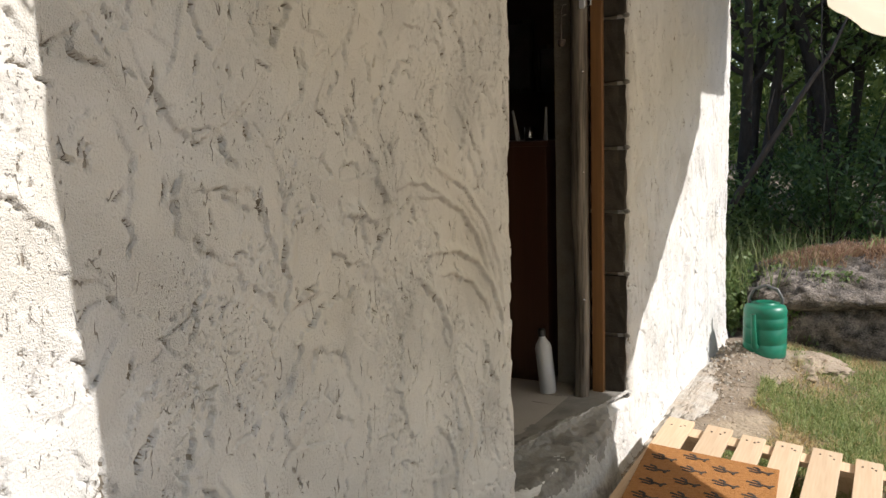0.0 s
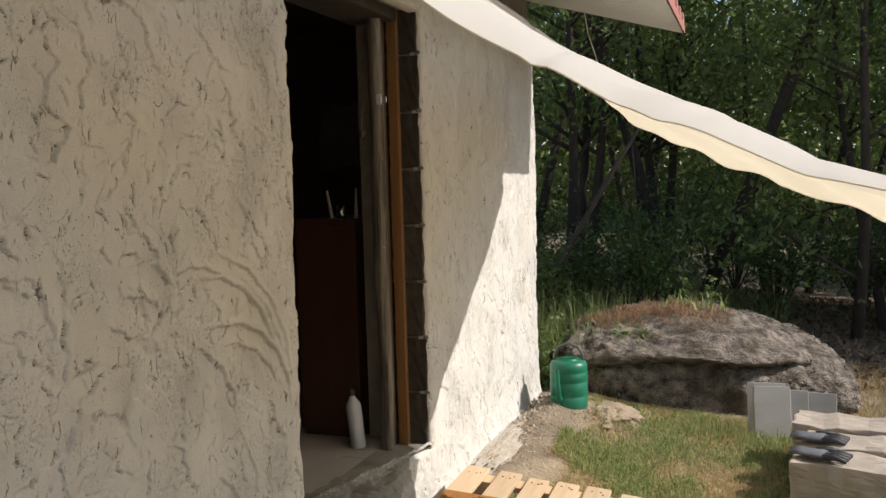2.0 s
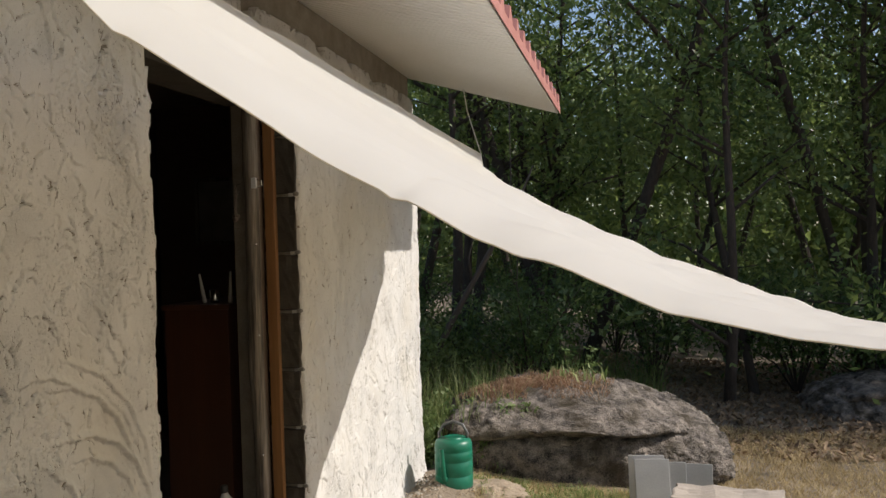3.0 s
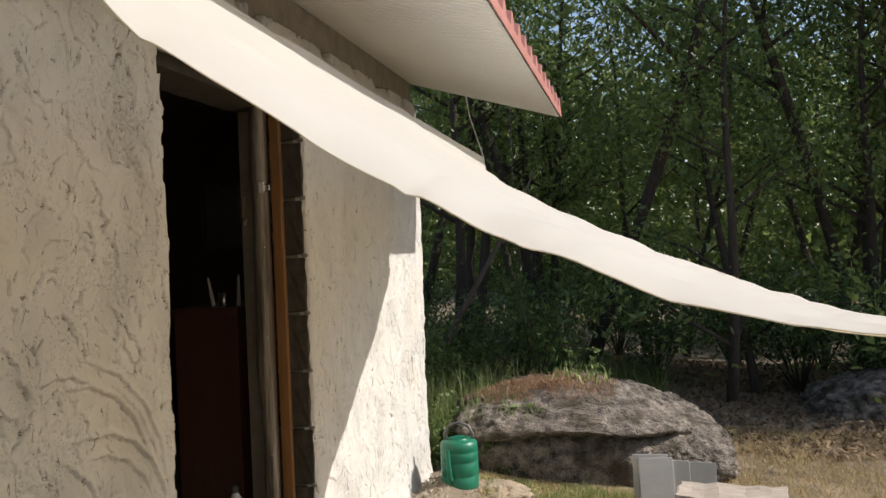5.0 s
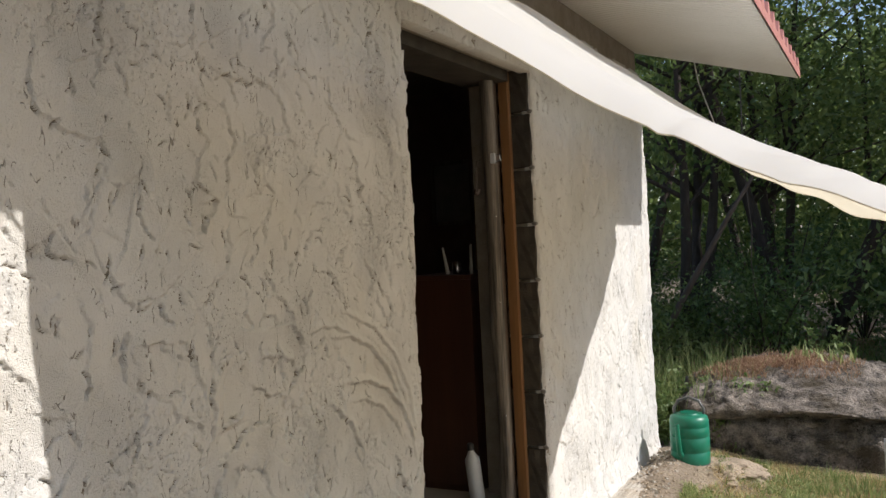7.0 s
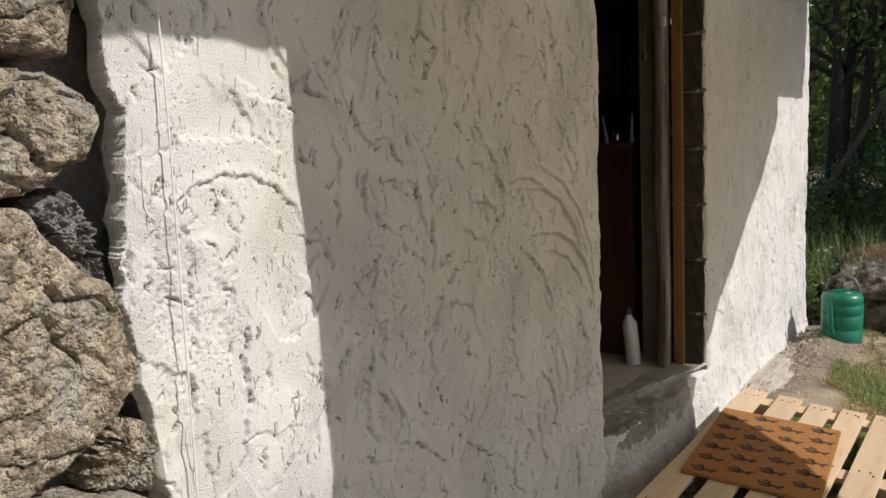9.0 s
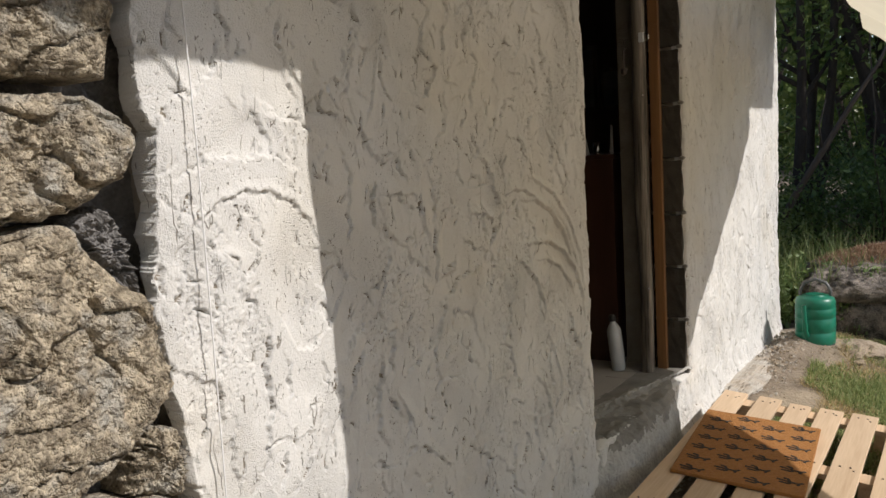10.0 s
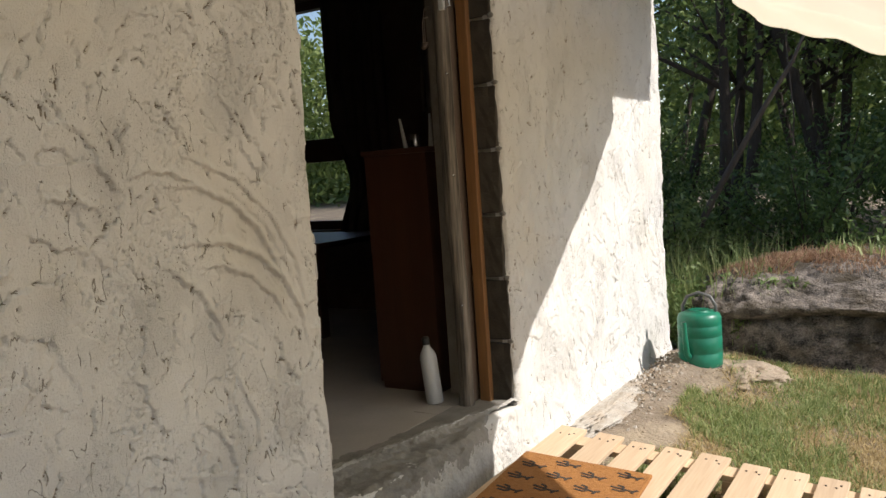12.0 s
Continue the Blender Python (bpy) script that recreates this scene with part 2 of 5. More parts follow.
gb.inputs["IOR"].default_value = 1.1

# ground: dug earth along the wall, lawn with dry patches, leaf litter under the trees
GROUND = mat("ground_soil", (0.28, 0.225, 0.165), (0.145, 0.11, 0.075), rough=0.95, scale=7, fine=55, bump=1.0, depth=0.025, c=(0.33, 0.265, 0.185), contrast=0.28)
RNG = np.random.default_rng(7)


# ---- mesh helpers ----
def mesh_ob(name, verts, faces, material, parent=None, label="", smooth=False):
    me = bpy.data.meshes.new(name)
    me.from_pydata([tuple(map(float, v)) for v in verts], [], [tuple(map(int, f)) for f in faces])
    me.materials.append(material)
    if smooth:
        me.polygons.foreach_set("use_smooth", [True] * len(me.polygons))
    me.update()
    ob = new(name, me)
    if parent:
        ob.parent = parent
    if label:
        ob["label"] = label
    return ob


def part(name, bm, material, parent=None, label="", smooth=False):
    """One mesh object of a bmesh, under a thing or a part."""
    me = bpy.data.meshes.new(name)
    bm.to_mesh(me)
    bm.free()
    me.materials.append(material)
    if smooth:
        for p in me.polygons:
            p.use_smooth = True
    ob = new(name, me)
    if parent:
        ob.parent = parent
    if label:
        ob["label"] = label
    return ob


def thing(name, m, label, category, group=""):
    ob = new(name)
    ob.matrix_world = m
    ob.empty_display_size = 0.05
    return tagged(ob, label, category, group)


def box(bm, x0, x1, y0, y1, z0, z1, bevel=0.0, m=None):
    r = bmesh.ops.create_cube(bm, size=1)
    vs = r["verts"]
    for v in vs:
        v.co = Vector((x0 + (v.co.x + 0.5) * (x1 - x0), y0 + (v.co.y + 0.5) * (y1 - y0), z0 + (v.co.z + 0.5) * (z1 - z0)))
    if bevel:
        es = list({e for v in vs for e in v.link_edges})
        r = bmesh.ops.bevel(bm, geom=es, offset=bevel, segments=2, affect="EDGES", profile=0.6)
        vs = list({v for f in r["faces"] for v in f.verts} | {v for v in vs if v.is_valid})
    if m:
        bmesh.ops.transform(bm, matrix=m, verts=[v for v in vs if v.is_valid])
    return vs


def boxm(*a, **k):
    bm = bmesh.new()
    box(bm, *a, **k)
    return bm


def tube(bm, pts, radii, seg=8, cap=True):
    """A round tube along points, with a radius at each."""
    pts = [Vector(p) for p in pts]
    if not hasattr(radii, "__len__"):
        radii = [radii] * len(pts)
    rings = []
    side = None
    for i, p in enumerate(pts):
        d = (pts[min(i + 1, len(pts) - 1)] - pts[max(i - 1, 0)]).normalized()
        if side is None:
            side = d.orthogonal().normalized()
        side = (side - d * side.dot(d)).normalized()
        up = d.cross(side)
        rings.append([bm.verts.new(p + radii[i] * (math.cos(a) * side + math.sin(a) * up)) for a in [2 * math.pi * k / seg for k in range(seg)]])
    for a, b in zip(rings, rings[1:]):
        for k in range(seg):
            bm.faces.new((a[k], a[(k + 1) % seg], b[(k + 1) % seg], b[k]))
    if cap:
        bm.faces.new(rings[0][::-1])
        bm.faces.new(rings[-1])


def lathe(bm, profile, seg=32):
    """A turned shape from (radius, height) pairs."""
    rings = [[bm.verts.new((r * math.cos(2 * math.pi * k / seg), r * math.sin(2 * math.pi * k / seg), z)) for k in range(seg)] for r, z in profile]
    for a, b in zip(rings, rings[1:]):
        for k in range(seg):
            bm.faces.new((a[k], a[(k + 1) % seg], b[(k + 1) % seg], b[k]))
    bm.faces.new(rings[0][::-1])
    bm.faces.new(rings[-1])


def value_noise(ny, nz, cy, cz, rng):
    """Smooth random field of ny x nz samples with cells cy x cz samples wide."""
    gy, gz = int(ny / cy) + 3, int(nz / cz) + 3
    g = rng.standard_normal((gy, gz))

    def axis(n, c, g0):
        t = np.arange(n) / c
        i = t.astype(int)
        f = t - i
        return i, f * f * (3 - 2 * f)

    iy, fy = axis(ny, cy, gy)
    iz, fz = axis(nz, cz, gz)
    a = g[iy][:, iz] * (1 - fz) + g[iy][:, iz + 1] * fz
    b = g[iy + 1][:, iz] * (1 - fz) + g[iy + 1][:, iz + 1] * fz
    return a * (1 - fy)[:, None] + b * fy[:, None]


# ---- the plastered front wall ----
WX = -0.98
DOOR_Y0, DOOR_Y1, SILL, HEAD = 2.11, 3.235, 0.265, 2.175
WALL_Y0, WALL_Y1, PLASTER_TOP = 0.24, 5.19, 2.46
def plaster_panel(PY0, PY1, RES, relief, sweeps, arcs):
    """A stretch of trowelled plaster as a relief over the wall's plane, with its broken edges turned back into the wall."""
    ny, nz = int(round((PY1 - PY0) / RES)) + 1, int((PLASTER_TOP + 0.12) / RES) + 1
    Yg = PY0 + np.arange(ny) * RES
    Zg = -0.12 + np.arange(nz) * RES
    m = 0.0052 / RES
    area = (PY1 - PY0) / 4.95

    def vn(cy, cz):
        return value_noise(ny, nz, max(2, cy * m), max(2, cz * m), RNG)

    H = 0.0050 * vn(72, 78) + 0.0022 * vn(26, 32) + 0.0006 * vn(8, 10)
    D = np.zeros_like(H)
    P = np.zeros_like(H)
    rough_patch = np.clip(vn(30, 44) - 0.45, 0, 1)
    grain = vn(1.5, 1.5)
    P += rough_patch * 0.0022 * grain

    def smear(y, z, ang, length, width, lift, bend, tear=0.5, blend=0.8):
        """One pass of the trowel: a smooth skin laid over what is there, crisp and torn along one side, feathered out on the other."""
        r = length * 1.5 + width * 1.5
        i0, i1 = max(0, int((y - r - PY0) / RES)), min(ny, int((y + r - PY0) / RES))
        k0, k1 = max(0, int((z - r + 0.12) / RES)), min(nz, int((z + r + 0.12) / RES))
        if i1 - i0 < 4 or k1 - k0 < 4:
            return
        dy, dz = (Yg[i0:i1] - y)[:, None], (Zg[k0:k1] - z)[None, :]
        a = dy * math.cos(ang) + dz * math.sin(ang)
        b = -dy * math.sin(ang) + dz * math.cos(ang) - bend * a * a
        p1, p2, p3 = RNG.uniform(0, 6.28, 3)
        edge = width + 0.006 * np.sin(a * 47 + p1) + 0.004 * np.sin(a * 113 + p2) + 0.002 * np.sin(a * 310 + p3)
        crisp = np.clip((edge - b) / 0.004, 0, 1)
        m = crisp * np.clip((b + width) / (1.3 * width), 0, 1) / (1 + np.exp(np.clip((np.abs(a) / length - 1) * 9, -30, 30)))
        h, d, q = H[i0:i1, k0:k1], D[i0:i1, k0:k1], P[i0:i1, k0:k1]
        skin = float(np.mean(h)) + lift + 0.5 * lift * np.exp(-np.clip(edge - b, 0, 1) / 0.010)
        h += (skin - h) * m * blend
        d *= 1 - m
        q *= 1 - 0.8 * m
        gate = np.clip((np.sin(a * 61 + p2) + np.sin(a * 149 + p3) + np.sin(a * 23 + p1)) * 0.9 - 1.2 + 2 * tear, 0, 1)
        gate = gate / (1 + np.exp(np.clip((np.abs(a) / length - 0.9) * 14, -30, 30)))
        np.maximum(d, gate * 0.011 * np.exp(-((b - edge - 0.001) / 0.0025) ** 2), out=d)

    def arc(cy, cz, radius, a0, a1, height):
        """A curved bead of plaster left by a swing of the trowel: steep and torn inside the curve, fading outside it."""
        dy, dz = (Yg - cy)[:, None], (Zg - cz)[None, :]
        a = np.degrees(np.arctan2(dz, dy))
        b = np.hypot(dy, dz) - radius - 0.003 * np.sin(a * 0.35) - 0.0015 * np.sin(a * 1.1)
        mid, half = (a0 + a1) / 2, (a1 - a0) / 2
        w = np.exp(-(np.abs(a - mid) / half) ** 6) * (np.abs(b) < 0.1)
        smooth = w * np.exp(-(b / 0.022) ** 2)
        D[:] *= 1 - smooth
        P[:] *= 1 - smooth
        H[:] += (float(np.mean(H)) - H) * smooth * 0.7
        H[:] += height * w * np.where(b > 0, np.exp(-(b / 0.013) ** 2), np.exp(-(b / 0.0042) ** 2))
        gate = np.clip(np.sin(a * 0.5 + cy * 9) + np.sin(a * 1.3) + 0.5, 0, 1)
        np.maximum(D, w * gate * 0.007 * np.exp(-((b + 0.007) / 0.0028) ** 2), out=D)

    for _ in range(int(1900 * area)):
        smear(RNG.uniform(PY0, PY1), RNG.uniform(0, PLASTER_TOP), math.pi / 2 + RNG.normal(0, 0.55) + (math.pi if RNG.random() < 0.4 else 0), RNG.uniform(0.02, 0.11), RNG.uniform(0.010, 0.045),
              RNG.uniform(0.0025, 0.0068), RNG.normal(0, 4.0), RNG.uniform(0.15, 0.85))
    for _ in range(int(420 * area)):
        smear(RNG.uniform(PY0, PY1), RNG.uniform(0, PLASTER_TOP), RNG.uniform(0, 2 * math.pi), RNG.uniform(0.05, 0.14), RNG.uniform(0.02, 0.05),
              RNG.uniform(0.002, 0.007), RNG.normal(0, 6.0), RNG.uniform(0.15, 0.75))
    for y, z, ang, length, width, lift, bend, tear in sweeps:
        smear(y, z, ang, length, width, lift, bend, tear, 0.9)
    for swing in arcs:
        arc(*swing)
    # loose tears and crumbled spots where the float dragged the sand
    for _ in range(int(900 * area)):
        y, z, ang, n = RNG.uniform(PY0, PY1), RNG.uniform(0, PLASTER_TOP), math.pi / 2 + RNG.normal(0, 0.45), int(RNG.uniform(4, 22))
        for k in range(n):
            i0, m0 = int(round((y - PY0) / RES)), int(round((z + 0.12) / RES))
            if 1 <= i0 < ny - 2 and 1 <= m0 < nz - 2:
                D[i0, m0] = max(D[i0, m0], 0.011 * math.sin(math.pi * (k + 0.5) / n) ** 0.5)
                D[i0 + 1, m0] = max(D[i0 + 1, m0], 0.006 * RNG.random())
            ang += RNG.normal(0, 0.2)
            y += math.cos(ang) * RES * 0.8
            z += math.sin(ang) * RES * 0.8
    pits = (rough_patch > 0.2) & (RNG.random((ny, nz)) < 0.045) | (RNG.random((ny, nz)) < 0.0012)
    H *= relief
    H += P - relief * D - pits * RNG.uniform(0.003, 0.010, (ny, nz))

    edge_n = RNG.standard_normal((6, 800))

    def ragged(k, amount):
        """An uneven edge line over the height: coarse and fine wobble."""
        c = np.interp((Zg + 0.12) / 0.14, np.arange(800), edge_n[k])
        f = np.interp((Zg + 0.12) / 0.035, np.arange(800), edge_n[k + 1])
        g = np.interp((Zg + 0.12) / 0.012, np.arange(800), edge_n[k + 2])
        return amount * (0.7 * c + 0.4 * f + 0.08 * g)

    left_end = np.interp(Zg, (0.3, 0.72, 0.88, 1.02, 1.14, 1.28, 1.36, 1.58), (0.33, 0.345, 0.325, 0.312, 0.306, 0.322, 0.322, 0.308)) + ragged(0, 0.010)
    jamb_l, jamb_r = DOOR_Y0 + ragged(2, 0.006), DOOR_Y1 + ragged(3, 0.003)
    yc, zc = 0.5 * (Yg[:-1] + Yg[1:])[:, None], 0.5 * (Zg[:-1] + Zg[1:])[None, :]
    top_edge = PLASTER_TOP - 0.03 + 0.035 * np.abs(value_noise(ny, 2, 4 * m, 4, RNG)[:, :1]) + 0.05 * np.clip(value_noise(ny, 2, 18 * m, 4, RNG)[:, :1], -1, 1)
    ie, il, ir = (np.clip(np.round((e - PY0) / RES).astype(int), -1, ny) for e in (left_end, jamb_l, jamb_r))
    ci, ck = np.arange(ny - 1)[:, None], np.arange(nz - 1)[None, :]
    keep = (ci >= ie[None, :-1]) & (zc < top_edge[:-1])
    keep &= ~((ci >= il[None, :-1]) & (ci < ir[None, :-1]) & (zc > SILL - 0.02) & (zc < HEAD + 0.004))
    Yw = np.repeat(Yg[:, None], nz, 1)
    for e, k_e in ((left_end, ie), (jamb_l, il), (jamb_r, ir)):
        ok = (k_e > 0) & (k_e < ny - 1)
        Yw[k_e[ok], np.arange(nz)[ok]] = e[ok]
    # rounded back at the door, at the house corner and at the plaster's end; splayed at the foot
    edge_d = np.minimum(np.abs(Yg[:, None] - DOOR_Y0), np.abs(Yg[:, None] - DOOR_Y1)) + 0 * Zg[None, :]
    zin = (Zg[None, :] > SILL - 0.03) & (Zg[None, :] < HEAD + 0.03)
    H -= np.where(zin, 0.016 * np.exp(-edge_d / 0.012), 0)
    H -= 0.02 * np.exp(-np.abs(Yg[:, None] - WALL_Y1) / 0.018)
    H -= 0.012 * np.exp(-np.clip(Yg[:, None] - 0.31, 0, 9) / 0.03)
    H += 0.05 * np.exp(-np.clip(Zg[None, :] + 0.02, 0, 9) / 0.05)
    H *= np.clip(np.abs(Yg - SEAM) / 0.03, 0, 1)[:, None]
    cornerwob = 0.012 * value_noise(2, nz, 4, 34 * m, RNG)[0] + 0.008 * value_noise(2, nz, 4, 9 * m, RNG)[0]

    idx = np.arange(ny * nz).reshape(ny, nz)
    Yv = Yw + cornerwob[None, :] * np.clip((Yg[:, None] - WALL_Y1 + 0.25) / 0.25, 0, 1)
    V = np.stack([WX + H, Yv, np.repeat(Zg[None, :], ny, 0)], -1).reshape(-1, 3)
    ii, kk = np.nonzero(keep)
    F = np.stack([idx[ii, kk], idx[ii + 1, kk], idx[ii + 1, kk + 1], idx[ii, kk + 1]], -1)
    E = np.concatenate([F[:, [0, 1]], F[:, [1, 2]], F[:, [2, 3]], F[:, [3, 0]]])
    key = np.sort(E, 1)
    code = key[:, 0].astype(np.int64) * (ny * nz) + key[:, 1]
    _, inv, cnt = np.unique(code, return_inverse=True, return_counts=True)
    Eb = E[cnt[inv] == 1]
    rim = np.unique(Eb)
    Vb = V[rim].copy()
    Vb[:, 0] = -1.035
    Vb[:, 0] += np.where(Vb[:, 1] < 0.5, 0.008 * np.interp((Vb[:, 2] + 0.2) / 0.06, np.arange(200), RNG.standard_normal(200)), 0)
    pos = np.full(ny * nz, -1)
    pos[rim] = ny * nz + np.arange(len(rim))
    Fb = np.stack([Eb[:, 1], Eb[:, 0], pos[Eb[:, 0]], pos[Eb[:, 1]]], -1)
    allV, allF = np.concatenate([V, Vb]), np.concatenate([F, Fb])
    used = np.unique(allF)
    lut = np.full(len(allV), -1)
    lut[used] = np.arange(len(used))
    # faces in the deepest tears get the colour that paints their shade
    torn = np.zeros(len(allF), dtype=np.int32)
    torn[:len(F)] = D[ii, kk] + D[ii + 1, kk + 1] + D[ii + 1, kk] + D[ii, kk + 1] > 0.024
    return allV[used], lut[allF], torn


SEAM = 2.60
# the long curved trowel sweeps beside the doorway and at the plaster's end
SWEEPS = ((0.50, 1.30, 0.05, 0.16, 0.07, 0.005, -1.3, 0.4), (0.46, 1.45, 0.6, 0.16, 0.06, 0.004, -0.5, 0.25), (0.58, 1.14, 1.4, 0.12, 0.05, 0.004, 1.0, 0.2),
          (0.46, 1.02, 1.5, 0.16, 0.035, 0.004, 0.3, 0.7), (0.57, 0.92, 1.5, 0.14, 0.03, 0.004, 0.2, 0.8), (1.17, 1.09, 1.45, 0.07, 0.02, 0.007, 0.5, 0.8),
          (1.20, 1.04, 0.1, 0.05, 0.012, 0.007, 1.0, 0.9), (1.45, 1.30, 2.2, 0.12, 0.02, 0.006, 0.5, 0.6))
ARCS = ((1.580, 0.792, 0.475, 8, 76, 0.008), (1.600, 0.800, 0.425, 20, 62, 0.004), (1.622, 0.846, 0.350, 14, 88, 0.011), (1.699, 0.710, 0.348, 12, 96, 0.012), (1.690, 0.690, 0.315, 30, 85, 0.007),
        (1.591, 1.032, 0.197, 55, 108, 0.008), (1.446, 0.734, 0.318, 18, 62, 0.010), (1.357, 1.012, 0.170, 52, 100, 0.008), (1.572, 0.490, 0.177, -10, 60, 0.009), (0.53, 1.09, 0.215, 30, 150, 0.006))
va, fa, ta = plaster_panel(WALL_Y0, SEAM, 0.0033, 1.0, SWEEPS, ARCS)
vb, fb, tb = plaster_panel(SEAM, WALL_Y1, 0.0050, 0.7, (), ())
wall_mesh = bpy.data.meshes.new("wall_front")
wv, wf = np.concatenate([va, vb]), np.concatenate([fa, fb + len(va)])
wall_mesh.vertices.add(len(wv))
wall_mesh.vertices.foreach_set("co", wv.astype(np.float32).ravel())
wall_mesh.loops.add(wf.size)
wall_mesh.loops.foreach_set("vertex_index", wf.astype(np.int32).ravel())
wall_mesh.polygons.add(len(wf))
wall_mesh.polygons.foreach_set("loop_start", np.arange(0, wf.size, 4, dtype=np.int32))
wall_mesh.update(calc_edges=True)
wall_mesh.polygons.foreach_set("use_smooth", np.ones(len(wf), dtype=bool))
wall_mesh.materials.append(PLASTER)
wall_mesh.materials.append(GROOVE_SHADE)
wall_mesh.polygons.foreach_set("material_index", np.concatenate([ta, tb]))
wall_front = new("wall_front", wall_mesh)
tagged(wall_front, "rough cream-white trowelled plaster wall of a small house", "wall", kind="structure")


def struct(name, bm, material, label, category="wall", smooth=False):
    return tagged(part(name, bm, material, None, "", smooth), label, category, kind="structure")


# masonry core behind the plaster, with the door opening through it
bm = bmesh.new()
box(bm, -1.30, -1.015, 0.36, DOOR_Y0 + 0.004, -0.3, 2.62)
box(bm, -1.30, -1.015, DOOR_Y1 + 0.012, 5.165, -0.3, 2.62)
box(bm, -1.30, -1.015, DOOR_Y0 + 0.004, DOOR_Y1 + 0.012, HEAD + 0.02, 2.62)
box(bm, -1.30, -1.015, DOOR_Y0 + 0.004, DOOR_Y1 + 0.012, -0.3, SILL - 0.03)
wall_core = struct("wall_masonry", bm, BEAM, "bare grey concrete ring beam and masonry above the plaster")

# ---- house shell, roof ----
bm = bmesh.new()
WIN = (-4.05, -2.85, 0.82, 2.42)
box(bm, -4.60, WIN[0], 4.90, 5.165, -0.3, 2.62)
box(bm, WIN[1], -1.30, 4.90, 5.165, -0.3, 2.62)
box(bm, WIN[0], WIN[1], 4.90, 5.165, -0.3, WIN[2])
box(bm, WIN[0], WIN[1], 4.90, 5.165, WIN[3], 2.62)
wall_end = struct("wall_end", bm, DARKWALL, "dark end wall of the room with a window")
wall_back = struct("wall_back", boxm(-4.60, -4.35, -0.6, 4.90, -0.3, 3.2), DARKWALL, "dark back wall of the room")
wall_cross = struct("wall_cross", boxm(-4.35, -1.30, -0.6, -0.35, -0.3, 2.62), DARKWALL, "dark cross wall of the room")
floor = struct("floor", boxm(-4.35, -1.19, -0.35, 4.90, -0.3, SILL), FLOORT, "smooth grey cement floor inside the doorway", "floor")
ceiling = struct("ceiling", boxm(-4.35, -1.30, -0.35, 4.90, 2.48, 2.54), CEIL, "dark boarded ceiling of the room", "ceiling")

# sandwich-panel roof: white ribbed underside, red trapezoid sheet on top
EAVE_X, EAVE_Z, PITCH = -0.045, 2.318, 0.302
ROOF_Y0, ROOF_Y1 = -4.0, 5.20
roof = thing("roof", pose(0, 0, 0), "red corrugated roof panels with a white ribbed underside", "roof")
roof["kind"] = "structure"


def eave_lift(y):
    """The eaves run a little out of level."""
    return (ROOF_Y1 - y) * 0.007 + 0.015 * max(0, 2.2 - y)


def roof_z(x):
    return EAVE_Z + (EAVE_X - x) * PITCH


vs, fs = [], []
y = ROOF_Y0
prof = []
while y < ROOF_Y1 - 0.001:
    prof += [(y, 0.0), (y + 0.030, 0.0), (y + 0.036, 0.009), (y + 0.044, 0.009)]
    y += 0.05
prof.append((ROOF_Y1, 0.0))
for yy, d in prof:
    for x in (EAVE_X, -1.5, -4.8):
        vs.append((x, yy, roof_z(x) + d + eave_lift(yy)))
for i in range(len(prof) - 1):
    for k in range(2):
        a = i * 3 + k
        fs.append((a, a + 1, a + 4, a + 3))
under = mesh_ob("underside", vs, fs, SOFFIT, roof, "white ribbed sheet-metal underside")
# groove faces are coloured darker, so the ribs read under even light
under.data.materials.append(RIB_SHADE)
for n_, poly in enumerate(under.data.polygons):
    poly.material_index = 1 if (n_ // 2) % 4 == 2 else 0
bm = bmesh.new()
PAN = 0.044
box(bm, -4.8, EAVE_X - 0.004, 2.2, ROOF_Y1 - 0.004, 0.012, PAN)
box(bm, -4.8, EAVE_X - 0.004, ROOF_Y0, 2.2, 0.012, PAN)
for v in bm.verts:
    v.co.z += roof_z(v.co.x) + eave_lift(v.co.y)
part("panel_core", bm, SOFFIT, roof)
vs, fs = [], []
prof = []
y = ROOF_Y0
while y < ROOF_Y1 - 0.05:
    prof += [(y, 0.0), (y + 0.075, 0.0), (y + 0.110, 0.062), (y + 0.140, 0.062), (y + 0.175, 0.0)]
    y += 0.2
prof.append((ROOF_Y1 + 0.006, 0.0))
for yy, d in prof:
    for x, lift in ((EAVE_X + 0.012, -PAN - 0.002), (EAVE_X + 0.012, d), (-4.8, d), (-4.8, -PAN)):
        vs.append((x, yy, roof_z(x) + PAN + 0.004 + lift + eave_lift(yy)))
for i in range(len(prof) - 1):
    for k in (0, 1):
        a = i * 4 + k
        fs.append((a, a + 1, a + 5, a + 4))
mesh_ob("red_sheet", vs, fs, REDROOF, roof, "weathered red trapezoid sheet with a pale edge")

# ---- rubble stone wall beside the plaster ----
wall_stone = struct("wall_stone", boxm(-1.40, -1.19, -4.0, 0.40, -0.3, 2.62), MORTAR, "rubble granite wall with dark recessed mortar")
# mortar bed, rough and set back
n_y, n_z = 150, 260
yy = np.linspace(-0.65, 0.40, n_y)
zz = np.linspace(-0.1, 2.3, n_z)
hh = 0.018 * value_noise(n_y, n_z, 14, 14, RNG) + 0.010 * value_noise(n_y, n_z, 5, 5, RNG) + 0.006 * value_noise(n_y, n_z, 2, 2, RNG)
vs = [(-1.085 - 0.05 * math.exp(-((yy[i] - 0.30) / 0.05) ** 2) + 1.3 * hh[i, k], yy[i], zz[k]) for i in range(n_y) for k in range(n_z)]
fs = [(i * n_z + k, (i + 1) * n_z + k, (i + 1) * n_z + k + 1, i * n_z + k + 1) for i in range(n_y - 1) for k in range(n_z - 1)]
